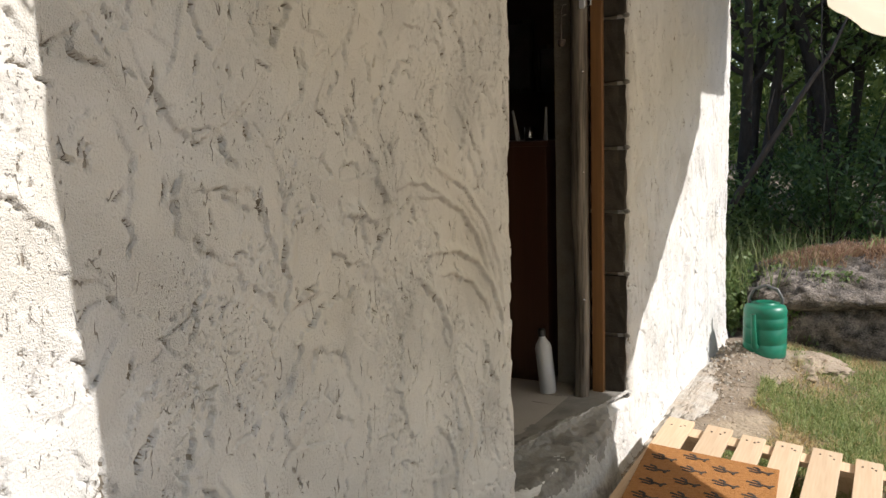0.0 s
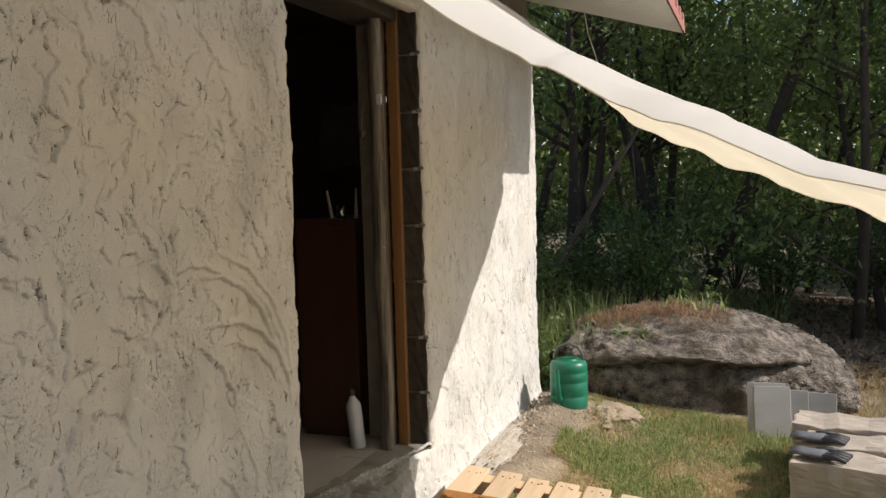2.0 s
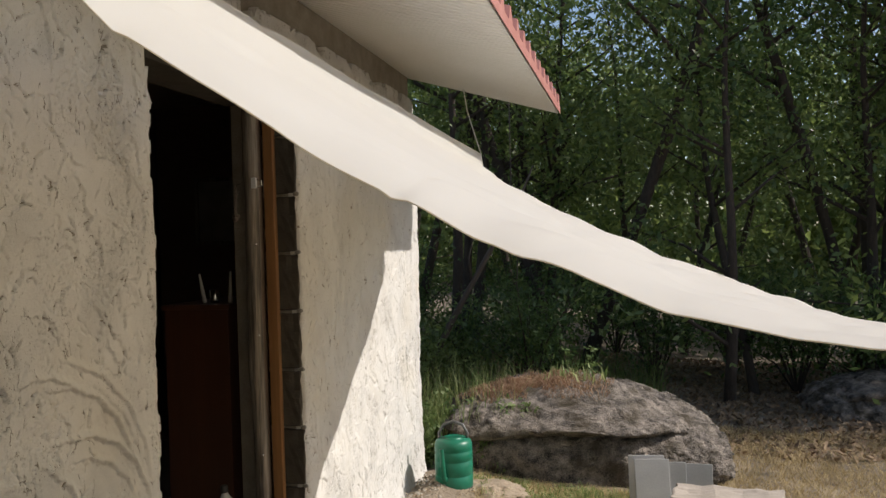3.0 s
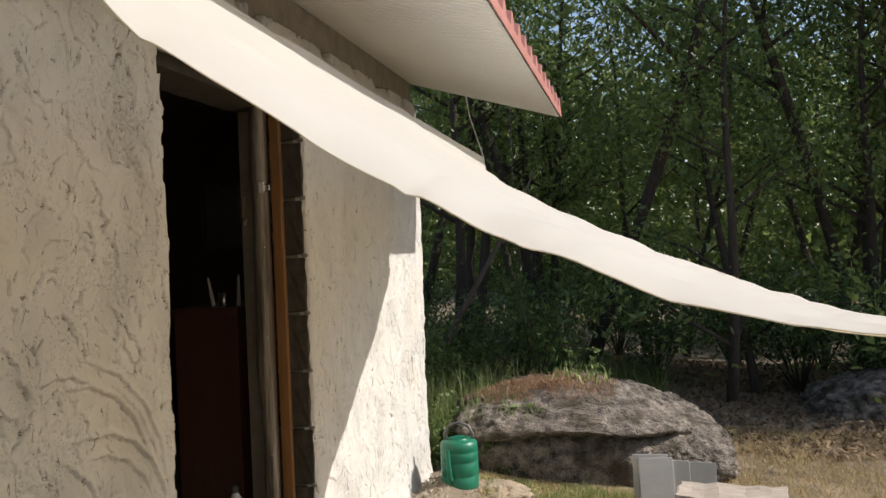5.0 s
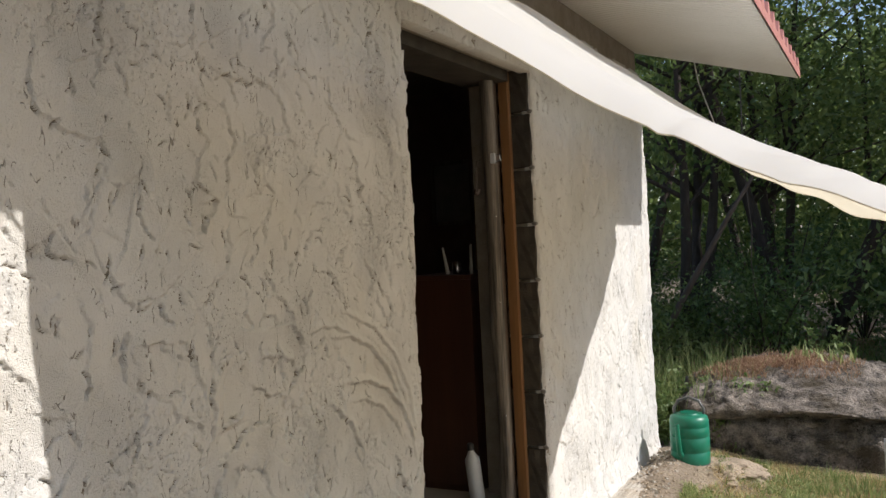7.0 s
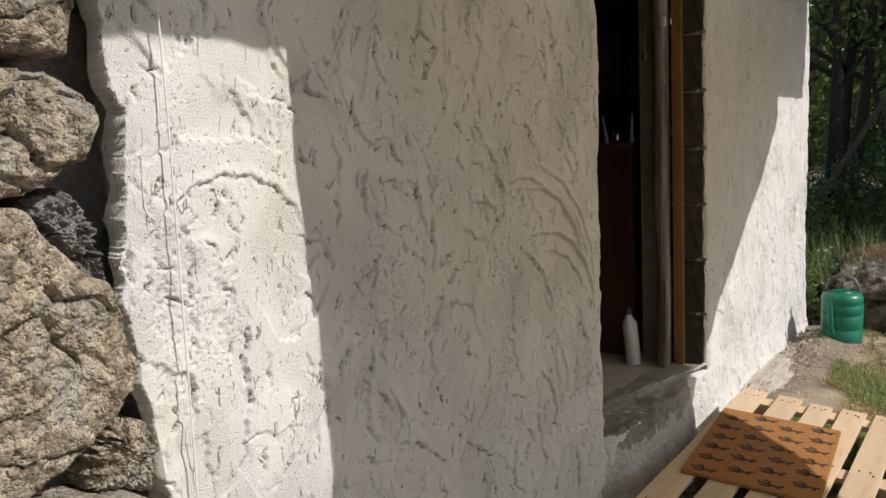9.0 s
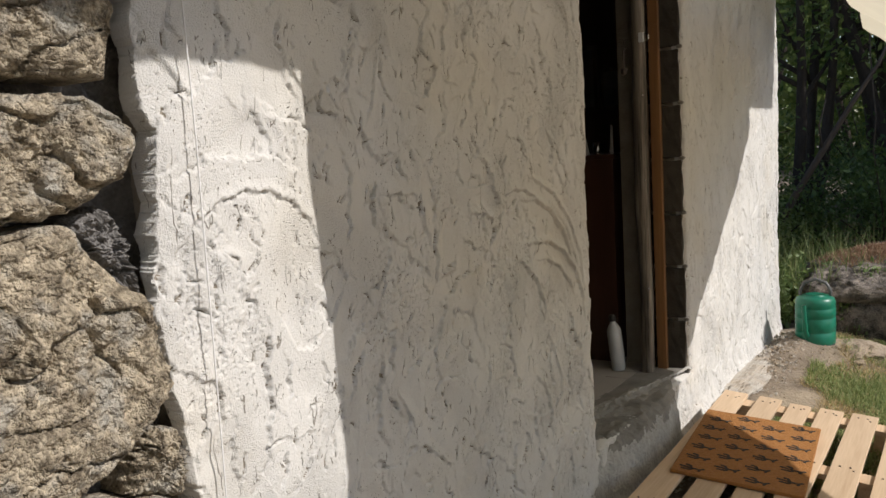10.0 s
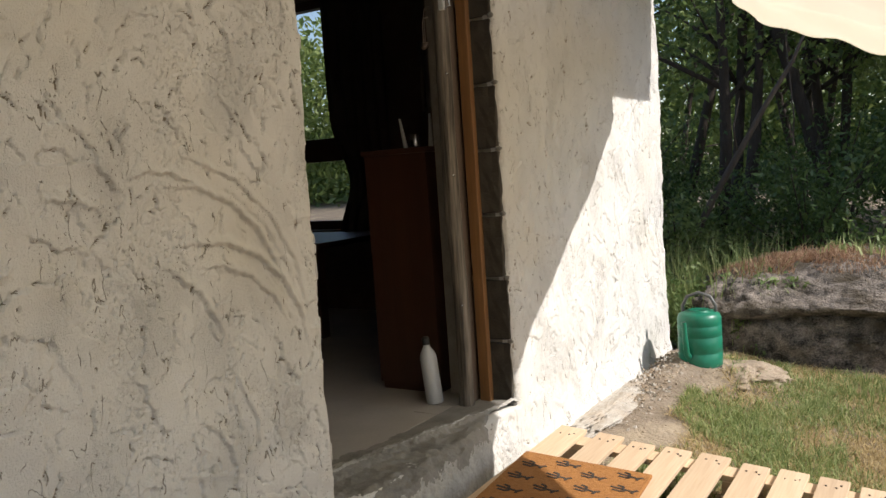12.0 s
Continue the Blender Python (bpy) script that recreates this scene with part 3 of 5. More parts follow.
mesh_ob("mortar_bed", vs, fs, MORTAR, wall_stone, "dark crumbly mortar", True)


def stone(corners, front, seed, rough=1.0):
    """A quarried stone: a rounded outline in the wall's plane with a broken, bulging face."""
    cs = [Vector((0, y, z)) for y, z in corners]
    mid = sum(cs, Vector()) / len(cs)
    n = 190
    out = []
    per = [(cs[(i + 1) % len(cs)] - cs[i]).length for i in range(len(cs))]
    total = sum(per)
    for k in range(n):
        d = total * k / n
        i = 0
        while d > per[i]:
            d -= per[i]
            i += 1
        out.append(cs[i].lerp(cs[(i + 1) % len(cs)], d / per[i]))
    for _ in range(2):
        out = [(out[k - 1] + out[k] * 2 + out[(k + 1) % n]) / 4 for k in range(n)]
    rings = 76
    vs, fs = [], []
    size = math.sqrt(sum((c - mid).length_squared for c in cs) / len(cs))
    for j in range(rings + 1):
        s = j / rings
        for k in range(n):
            if s < 0.25:
                p = out[k].copy()
                depth = -0.12 + 0.11 * (s / 0.25)
                grow = 1.0
            else:
                q = (s - 0.25) / 0.75
                grow = 1 - q
                p = mid.lerp(out[k], max(grow, 0.002))
                depth = -0.01 + 0.035 * min(1, (1 - grow ** 6) * 1.4) * 0.7 + 0.012 * q
            w = noise.noise(Vector((seed, p.y * 9, p.z * 9))) * 0.022 + abs(noise.noise(Vector((seed + 7, p.y * 20, p.z * 24)))) * 0.014
            w += noise.noise(Vector((seed + 3, p.y * 60, p.z * 70))) * 0.008 + abs(noise.noise(Vector((seed + 4, p.y * 130, p.z * 130)))) * 0.010
            crack = abs(noise.noise(Vector((seed + 11, p.y * 7, p.z * 11))))
            w -= 0.022 * max(0, 0.05 - crack) / 0.05 * (grow < 0.97)
            e = noise.noise(Vector((seed + 5, k * 0.16, 0))) * 0.010 + noise.noise(Vector((seed + 5, k * 0.45, 4))) * 0.006
            dirv = (p - mid).normalized() if (p - mid).length > 1e-4 else Vector()
            p = p + dirv * e * rough * min(1, 1.5 * grow) ** 2
            vs.append((front + depth + w * rough, p.y, p.z))
    for j in range(rings):
        for k in range(n):
            fs.append((j * n + k, j * n + (k + 1) % n, (j + 1) * n + (k + 1) % n, (j + 1) * n + k))
    return mesh_ob("stone", vs, fs, GRANITE, wall_stone, smooth=True)


stone([(-0.30, 1.50), (0.235, 1.500), (0.262, 1.60), (0.24, 1.78), (-0.30, 1.80)], -0.965, 1.0)
stone([(-0.28, 1.30), (0.02, 1.287), (0.14, 1.296), (0.243, 1.345), (0.262, 1.425), (0.205, 1.472), (-0.25, 1.478)], -0.955, 2.0)
stone([(-0.26, 0.90), (0.06, 0.852), (0.135, 0.880), (0.23, 0.925), (0.285, 0.99), (0.268, 1.13), (0.185, 1.208), (0.115, 1.285), (-0.04, 1.262), (-0.27, 1.26)], -0.945, 3.0)
stone([(-0.22, 0.60), (0.34, 0.60), (0.335, 0.72), (0.28, 0.788), (0.09, 0.85), (-0.2, 0.86)], -0.95, 4.0)
stone([(0.215, 0.815), (0.318, 0.775), (0.338, 0.80), (0.318, 0.895), (0.265, 0.915), (0.225, 0.89)], -0.995, 5.0, 1.3)
stone([(0.14, 1.255), (0.225, 1.165), (0.275, 1.14), (0.285, 1.235), (0.225, 1.300), (0.16, 1.285)], -1.02, 6.0, 1.9).data.materials[0] = MORTAR
stone([(0.02, 1.80), (0.26, 1.79), (0.28, 2.1), (0.0, 2.12)], -0.97, 8.0)
stone([(-0.62, 0.95), (-0.31, 0.95), (-0.31, 1.38), (-0.64, 1.36)], -0.96, 9.0)
stone([(-0.64, 1.40), (-0.33, 1.40), (-0.33, 1.80), (-0.64, 1.80)], -0.96, 10.0)
stone([(-0.60, 0.30), (-0.05, 0.28), (-0.04, 0.57), (-0.60, 0.60)], -0.95, 11.0)
stone([(0.0, 0.28), (0.34, 0.26), (0.36, 0.57), (0.0, 0.58)], -0.955, 12.0)

# plumb line in front of the plaster's end
cord = thing("plumb_line", pose(-0.955, 0.394, 0), "thin white cord hanging in front of the plaster", "cord")
bm = bmesh.new()
tube(bm, [(-0.12, -0.004, 2.42), (-0.012, 0, 2.34), (0, 0, 1.4), (0.0, -0.008, 0.62), (0, -0.01, 0.02)], 0.0016, 6)
part("string", bm, STRING, cord)

# ---- doorway ----
# block jamb: each block with its own rough face, joints recessed
bm = bmesh.new()
box(bm, -0.145, 0.0, 0.0, 0.08, 0.0, 0.236, 0.006)
bmesh.ops.subdivide_edges(bm, edges=bm.edges[:], cuts=5, use_grid_fill=True)
for v in bm.verts:
    v.co += Vector((noise.noise(v.co * 31), noise.noise(v.co * 27 + Vector((5, 0, 0))), 0.6 * noise.noise(v.co * 24 + Vector((0, 7, 0))))) * 0.008
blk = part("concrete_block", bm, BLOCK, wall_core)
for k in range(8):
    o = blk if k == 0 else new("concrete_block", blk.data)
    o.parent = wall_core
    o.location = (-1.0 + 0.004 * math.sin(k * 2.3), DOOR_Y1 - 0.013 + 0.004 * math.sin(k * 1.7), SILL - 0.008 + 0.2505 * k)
# lumps of mortar squeezed out at the joints
for k in range(9):
    bm = bmesh.new()
    bmesh.ops.create_icosphere(bm, subdivisions=2, radius=1)
    for v in bm.verts:
        v.co *= 1 + 0.35 * noise.noise(v.co * 2.1 + Vector((k, 0, 0)))
        v.co = Vector((v.co.x * 0.014, v.co.y * 0.007, v.co.z * 0.010))
    o = part("mortar_lump", bm, CONCRETE, wall_core, smooth=True)
    o.location = (-0.995, DOOR_Y1 - 0.012, SILL - 0.012 + 0.2505 * k)

door_frame = thing("door_frame", pose(-1.11, 3.03, SILL), "weathered grey timber door post and brown varnished plank", "door frame")
bm = bmesh.new()
zs = [-0.03 + 1.96 * k / 60 for k in range(61)]
tube(bm, [(-0.040 + 0.007 * noise.noise(Vector((z * 1.6, 1, 0))) + 0.003 * noise.noise(Vector((z * 6, 4, 0))), 0.088 + 0.008 * noise.noise(Vector((z * 1.4, 8, 3))), z) for z in zs],
     [0.030 + 0.005 * noise.noise(Vector((z * 3.1, 0, 7))) + 0.002 * noise.noise(Vector((z * 13, 0, 7))) for z in zs], 20)
for v in bm.verts:
    a = math.atan2(v.co.y - 0.088, v.co.x + 0.040)
    k = 1 + 0.07 * noise.noise(Vector((math.cos(a) * 3, math.sin(a) * 3, v.co.z * 1.2))) + 0.05 * math.sin(a * 5 + v.co.z)
    v.co.x, v.co.y = -0.040 + (v.co.x + 0.040) * k, 0.088 + (v.co.y - 0.088) * k
part("post", bm, OLDWOOD, door_frame, "rough weathered grey round post", True)
part("inner_strip", boxm(-0.075, -0.032, 0.130, 0.185, -0.005, 1.92, 0.006), DARKWALL, door_frame, "dark stop strip")
part("plank", boxm(-0.018, 0.027, 0.160, 0.190, -0.005, 1.925, 0.004), PLANK, door_frame, "brown varnished plank")
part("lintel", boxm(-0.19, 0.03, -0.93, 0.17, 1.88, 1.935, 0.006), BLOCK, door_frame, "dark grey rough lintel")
part("latch_plate", boxm(-0.022, 0.000, 0.046, 0.062, 1.512, 1.556, 0.003), WHITEP, door_frame, "white metal latch plate")
bm = bmesh.new()
tube(bm, [(0.0, 0.054, 1.548), (0.022, 0.052, 1.543), (0.024, 0.052, 1.522), (0.0, 0.054, 1.516)], 0.003, 6)
part("latch_staple", bm, STEEL, door_frame)
for zz_ in (1.28, 0.9, 0.4):
    bm = bmesh.new()
    bmesh.ops.create_icosphere(bm, subdivisions=1, radius=0.006)
    bmesh.ops.translate(bm, verts=bm.verts, vec=(-0.016, 0.064, zz_))
    part("nail", bm, STEEL, door_frame)

# cast step with a rounded front, smeared with cement
n_y, n_s = 260, 130
vs, fs = [], []
ctrl = [(-1.34, 0.262), (-1.215, 0.268), (-1.17, 0.278), (-1.13, 0.262), (-1.0, 0.250), (-0.955, 0.225), (-0.935, 0.15), (-0.925, 0.06), (-0.90, -0.08)]
cx, cz = [c[0] for c in ctrl], [c[1] for c in ctrl]
for i in range(n_y):
    y = 2.05 + (3.24 - 2.05) * i / (n_y - 1)
    bulge = 0.10 * math.sin(math.pi * min(1, max(0, (y - 2.05) / 1.05))) ** 0.6 - 0.075 - 0.06 * max(0, (y - 2.9) / 0.3) ** 1.5
    back = -0.0 + 0.16 * max(0, (y - 2.1) / 0.9) ** 1.6
    for k in range(n_s):
        s = k / (n_s - 1) * (len(ctrl) - 1)
        x, z = np.interp(s, range(len(ctrl)), cx), np.interp(s, range(len(ctrl)), cz)
        f = min(1, max(0, (x + 1.2) / 0.25))
        x += f * bulge + (1 - f) * back * (x > -1.3)
        nn = noise.noise(Vector((x * 14, y * 12, z * 14))) * 0.012 + noise.noise(Vector((x * 38, y * 38, z * 38))) * 0.007 + noise.noise(Vector((x * 90, y * 90, z * 90))) * 0.004
        vs.append((x + nn * 0.6, y, z + nn * (1 if k > 13 else 0.2)))
fs = [(i * n_s + k, i * n_s + k + 1, (i + 1) * n_s + k + 1, (i + 1) * n_s + k) for i in range(n_y - 1) for k in range(n_s - 1)]
step = mesh_ob("door_step", vs, fs, CONCRETE, smooth=True)
step.data.materials.append(RENDER)
for n_, poly in enumerate(step.data.polygons):
    k = n_ % (n_s - 1)
    y = 2.05 + 1.19 * (n_ // (n_s - 1)) / (n_y - 1)
    wob = 7.0 * noise.noise(Vector((y * 9, 0, 0))) + 6.0 * noise.noise(Vector((y * 34, k * 0.12, 0))) + 4.0 * noise.noise(Vector((y * 90, k * 0.4, 3)))
    poly.material_index = 1 if k > 84 + wob or 20 + wob * 0.4 < k < 34 + wob * 0.5 else 0
tagged(step, "rough grey cast-cement step in the doorway, paler on its front", "step", kind="structure")

# ---- inside the room ----
cab = thing("cabinet", pose(-1.47, 3.50, SILL), "tall plain brown veneered cabinet inside the door", "cabinet")
part("body", boxm(-0.17, 0.14, -0.28, 0.30, 0.03, 1.0, 0.004), CABINET, cab)
part("top", boxm(-0.18, 0.15, -0.29, 0.31, 1.0, 1.022, 0.003), CABINET, cab)
part("plinth", boxm(-0.16, 0.13, -0.27, 0.29, 0.0, 0.03), CABINET, cab)
cup = thing("cup", pose(-1.46, 3.35, SILL + 1.022), "small shiny steel cup on the cabinet", "cup")
bm = bmesh.new()
lathe(bm, [(0.020, 0), (0.021, 0.002), (0.023, 0.06), (0.021, 0.06), (0.019, 0.004)], 24)
part("beaker", bm, STEEL, cup, smooth=True)
for dx, h, lean in ((-0.042, 0.13, -0.18), (0.085, 0.14, 0.03)):
    kn = thing("brush", pose(-1.475 + dx, 3.36, SILL + 1.022), "slim pale brush standing on the cabinet", "brush", "brushes on the cabinet")
    bm = bmesh.new()
    tube(bm, [(0, 0, 0), (lean * 0.5 * h, 0, h * 0.5), (lean * h, 0, h)], [0.011, 0.008, 0.005], 8)
    part("handle", bm, SLATE, kn)
for px, py, pz, h, r in ((-1.205, 3.085, 1.80, 0.13, 0.016), (-1.200, 3.065, 1.76, 0.10, 0.013)):
    ut = thing("ladle", pose(px, py, pz), "small dark metal ladle hung behind the door post", "ladle", "ladles behind the door post")
    bm = bmesh.new()
    tube(bm, [(0.014, 0.016, 0.0), (0.004, 0.0, -0.006), (0, 0, -0.02), (0, 0, -h)], 0.0025, 6)
    part("handle", bm, NAIL, ut)
    bm = bmesh.new()
    lathe(bm, [(r * 0.3, -h - r * 1.5), (r * 0.8, -h - r * 1.1), (r, -h), (r * 0.85, -h), (r * 0.6, -h - r * 0.9)], 14)
    part("bowl", bm, NAIL, ut, smooth=True)
bottle = thing("bottle", pose(-1.285, 3.10, SILL, 0, -6, 0), "white plastic bottle with a dark spray head on the floor", "bottle")
bm = bmesh.new()
lathe(bm, [(0.030, 0), (0.034, 0.004), (0.034, 0.185), (0.031, 0.20), (0.018, 0.222), (0.014, 0.228), (0.014, 0.24)], 32)
part("body", bm, WHITEP, bottle, smooth=True)
bm = bmesh.new()
lathe(bm, [(0.016, 0.236), (0.016, 0.262), (0.010, 0.268)], 20)
part("spray_head", bm, BLACK, bottle, "dark spray head")

table = thing("table", pose(-3.35, 4.30, SILL), "dark wooden table under the window", "table")
part("tabletop", boxm(-0.7, 0.75, -0.30, 0.45, 0.52, 0.555, 0.005), CABINET, table)
for sx in (-0.64, 0.68):
    for sy in (-0.25, 0.40):
        part("leg", boxm(sx - 0.03, sx + 0.03, sy - 0.03, sy + 0.03, 0, 0.52, 0.003), CABINET, table)
for dx, dy, r, h, m_, nm, lb in ((0.10, -0.05, 0.035, 0.12, WHITEP, "jar", "pale jar on the table"), (0.22, 0.1, 0.05, 0.08, STEEL, "pot", "steel pot on the table"), (0.42, -0.1, 0.045, 0.16, GREEN, "canister", "green canister on the table")):
    o = thing(nm, pose(-3.35 + dx, 4.30 + dy, SILL + 0.555), lb, nm)
    bm = bmesh.new()
    lathe(bm, [(r * 0.9, 0), (r, 0.004), (r, h * 0.9), (r * 0.8, h), (r * 0.5, h + 0.004)], 20)
    part("vessel", bm, m_, o, smooth=True)
window = thing("window_1", pose(-3.45, 5.03, 0), "dark wooden window looking out at trees", "window")
window["kind"] = "structure"
for nm, a in (("window_frame", (-0.60, -0.55, -0.04, 0.04, 0.82, 2.42)), ("window_frame", (0.55, 0.60, -0.04, 0.04, 0.82, 2.42)), ("window_frame", (-0.55, 0.55, -0.04, 0.04, 0.82, 0.88)),
              ("window_frame", (-0.55, 0.55, -0.04, 0.04, 2.36, 2.42)), ("mullion", (-0.55, 0.55, -0.045, 0.035, 1.30, 1.46))):
    part(nm, boxm(*a, bevel=0.003), CABINET, window)
for z0, z1 in ((0.88, 1.30), (1.46, 2.36)):
    pane = part("pane", boxm(-0.55, 0.55, -0.004, 0.004, z0, z1), GLASS, window)
    pane.visible_shadow = False
curtain = thing("curtain", pose(-2.75, 4.84, 0), "dark heavy curtain drawn to one side of the window", "curtain")
vs, fs = [], []
for i in range(40):
    for k in range(24):
        z = 0.75 + 1.70 * k / 23
        wide = 0.50 - 0.14 * math.exp(-((z - 1.15) / 0.25) ** 2)
        x = 0.10 - wide * (1 - i / 39)
        vs.append((x, 0.02 * math.sin(i * 0.9) * (0.6 + 0.4 * k / 23), z))
fs = [(i * 24 + k, (i + 1) * 24 + k, (i + 1) * 24 + k + 1, i * 24 + k + 1) for i in range(39) for k in range(23)]
mesh_ob("cloth", vs, fs, CURTAIN, curtain, smooth=True)
for px, pz, w, h in ((-2.25, 1.78, 0.16, 0.22), (-1.95, 1.70, 0.12, 0.14)):
    pic = thing("picture_frame", pose(px, 4.885, pz), "small framed dark picture on the wall", "picture", "pictures on the end wall")
    for a in ((-w, w, -h, -h + 0.025), (-w, w, h - 0.025, h), (-w, -w + 0.025, -h + 0.025, h - 0.025), (w - 0.025, w, -h + 0.025, h - 0.025)):
        part("frame_bar", boxm(a[0], a[1], -0.015, 0.015, a[2], a[3], bevel=0.003), OLDWOOD, pic)
    part("print", boxm(-w + 0.025, w - 0.025, 0.0, 0.010, -h + 0.025, h - 0.025), PAPER, pic)

# ---- ground ----
def ground_z(x, y):
    """The lie of the land: it falls away from the wall, with a bank of dug earth along its foot."""
    z = -0.075 * np.clip(x + 0.85, -0.1, 2.5)
    z = z + 0.10 * np.exp(-((x + 0.80) / 0.22) ** 2) * np.exp(-((y - 4.75) / 0.55) ** 2)
    z = z + 0.06 * np.exp(-((x + 0.50) / 0.12) ** 2 - ((y - 4.72) / 0.16) ** 2)
    far = np.clip((y - 6.5) / 30, 0, 1)
    return z + 0.9 * far ** 1.3


def spaced(lo, hi, c, fine, growth):
    out, s, p = [c], fine, c
    while p < hi:
        p += s
        s *= growth
        out.append(p)
    s, p = fine, c
    while p > lo:
        p -= s
        s *= growth
        out.insert(0, p)
    return np.array(out)


gx = spaced(-600, 600, 0.0, 0.03, 1.035)
gy = spaced(-600, 600, 4.2, 0.03, 1.035)
GX, GY = np.meshgrid(gx, gy, indexing="ij")
GZ = ground_z(GX, GY)
near = np.exp(-((GX - 0.2) / 5) ** 2 - ((GY - 5) / 6) ** 2)
wob = np.array([[noise.noise(Vector((x * 1.7, y * 1.7, 0))) * 0.03 + noise.noise(Vector((x * 6, y * 6, 3))) * 0.014 + noise.noise(Vector((x * 17, y * 17, 5))) * 0.007 for y in gy] for x in gx])
inside = (GX < -0.9) & (GX > -4.6) & (GY < 5.1) & (GY > -4)
GZ = np.where(inside, np.minimum(GZ, 0.02), GZ + wob * (0.35 + 0.65 * np.clip((GY - 4.6) / 1.5, 0, 1)))
nx_, ny_ = GX.shape
gi = np.arange(nx_ * ny_).reshape(nx_, ny_)
gf = np.stack([gi[:-1, :-1], gi[1:, :-1], gi[1:, 1:], gi[:-1, 1:]], -1).reshape(-1, 4)
ground = mesh_ob("ground", np.stack([GX, GY, GZ], -1).reshape(-1, 3), gf, GROUND, smooth=True)
tagged(ground, "dry earth, thin lawn and leaf litter", "ground", kind="structure")


def blades(name, n, place, height, width, lean, material, label, category):
    """Many grass blades, each a bent three-sided strip."""
    vs, fs = [], []
    for _ in range(n):
        x, y, z = place()
        h = height() if callable(height) else height
        a = RNG.uniform(0, 2 * math.pi)
        dx, dy = math.cos(a), math.sin(a)
        l = RNG.uniform(0.1, 1.0) * lean * h
        b = RNG.uniform(0, 2 * math.pi)
        lx, ly = math.cos(b) * l, math.sin(b) * l
        w = width * RNG.uniform(0.6, 1.3)
        o = len(vs)
        vs += [(x - dx * w, y - dy * w, z), (x + dx * w, y + dy * w, z), (x + lx * 0.35 + dx * w * 0.7, y + ly * 0.35 + dy * w * 0.7, z + h * 0.6),
               (x + lx * 0.35 - dx * w * 0.7, y + ly * 0.35 - dy * w * 0.7, z + h * 0.6), (x + lx, y + ly, z + h * (1 - 0.25 * l / h))]
        fs += [(o, o + 1, o + 2, o + 3), (o + 3, o + 2, o + 4)]
    ob = mesh_ob(name, vs, fs, material)
    return tagged(ob, label, category, kind="stuff")


def on_ground(x0, x1, y0, y1, test=None):
    def place():
        while True:
            x, y = RNG.uniform(x0, x1), RNG.uniform(y0, y1)
            if test is None or test(x, y):
                return x, y, float(ground_z(x, y)) - 0.005
    return place


def lawn(x, y):
    if x < -0.58 + 0.10 * math.sin(y * 7) + 0.1 * noise.noise(Vector((x * 8, y * 8, 7))) or y > 5.2:
        return False
    d = noise.noise(Vector((x * 2.3, y * 2.3, 1))) + 0.5 * noise.noise(Vector((x * 7, y * 7, 1))) + 0.4 * noise.noise(Vector((x * 20, y * 20, 1)))
    return RNG.random() < 0.5 + 0.9 * d


def dry(x, y):
    if x < -0.60 + 0.10 * math.sin(y * 7) + 0.12 * noise.noise(Vector((x * 8, y * 8, 7))):
        return False
    d = noise.noise(Vector((x * 2.3, y * 2.3, 1))) + 0.5 * noise.noise(Vector((x * 7, y * 7, 1)))
    return RNG.random() < 0.55 - 0.7 * d


blades("lawn_grass", 56000, on_ground(-0.65, 2.2, 2.6, 5.2, lawn), lambda: RNG.uniform(0.02, 0.075), 0.0026, 1.4, GRASS, "short patchy green lawn grass", "grass")
blades("dry_grass", 66000, on_ground(-0.65, 2.4, 2.6, 5.3, dry), lambda: RNG.uniform(0.012, 0.05), 0.0021, 2.6, STRAW, "short dry straw-coloured grass", "grass")
blades("lawn_tufts", 700, on_ground(0.0, 0.75, 4.72, 5.12), lambda: RNG.uniform(0.05, 0.13), 0.0030, 0.9, GRASS, "longer grass tufts at the boulder's foot", "grass")
blades("straw_litter", 2400, on_ground(-0.6, 1.6, 3.3, 5.2), lambda: RNG.uniform(0.008, 0.02), 0.0013, 9.0, STRAW, "loose dry stalks on the lawn", "straw")
blades("dry_grass", 30000, on_ground(0.85, 3.6, 4.4, 7.4), lambda: RNG.uniform(0.02, 0.08), 0.0022, 2.2, STRAW, "dry trodden grass beside the boulder", "grass")
blades("tall_grass", 900, on_ground(-1.5, -0.45, 5.35, 6.7), lambda: RNG.uniform(0.15, 0.75), 0.0032, 0.5, GRASS, "tall green grass at the house corner", "grass")
blades("wild_grass", 3500, on_ground(-4, 0.6, 6.7, 9.5), lambda: RNG.uniform(0.08, 0.6), 0.004, 0.7, LEAF, "rank grass at the wood's edge", "grass")

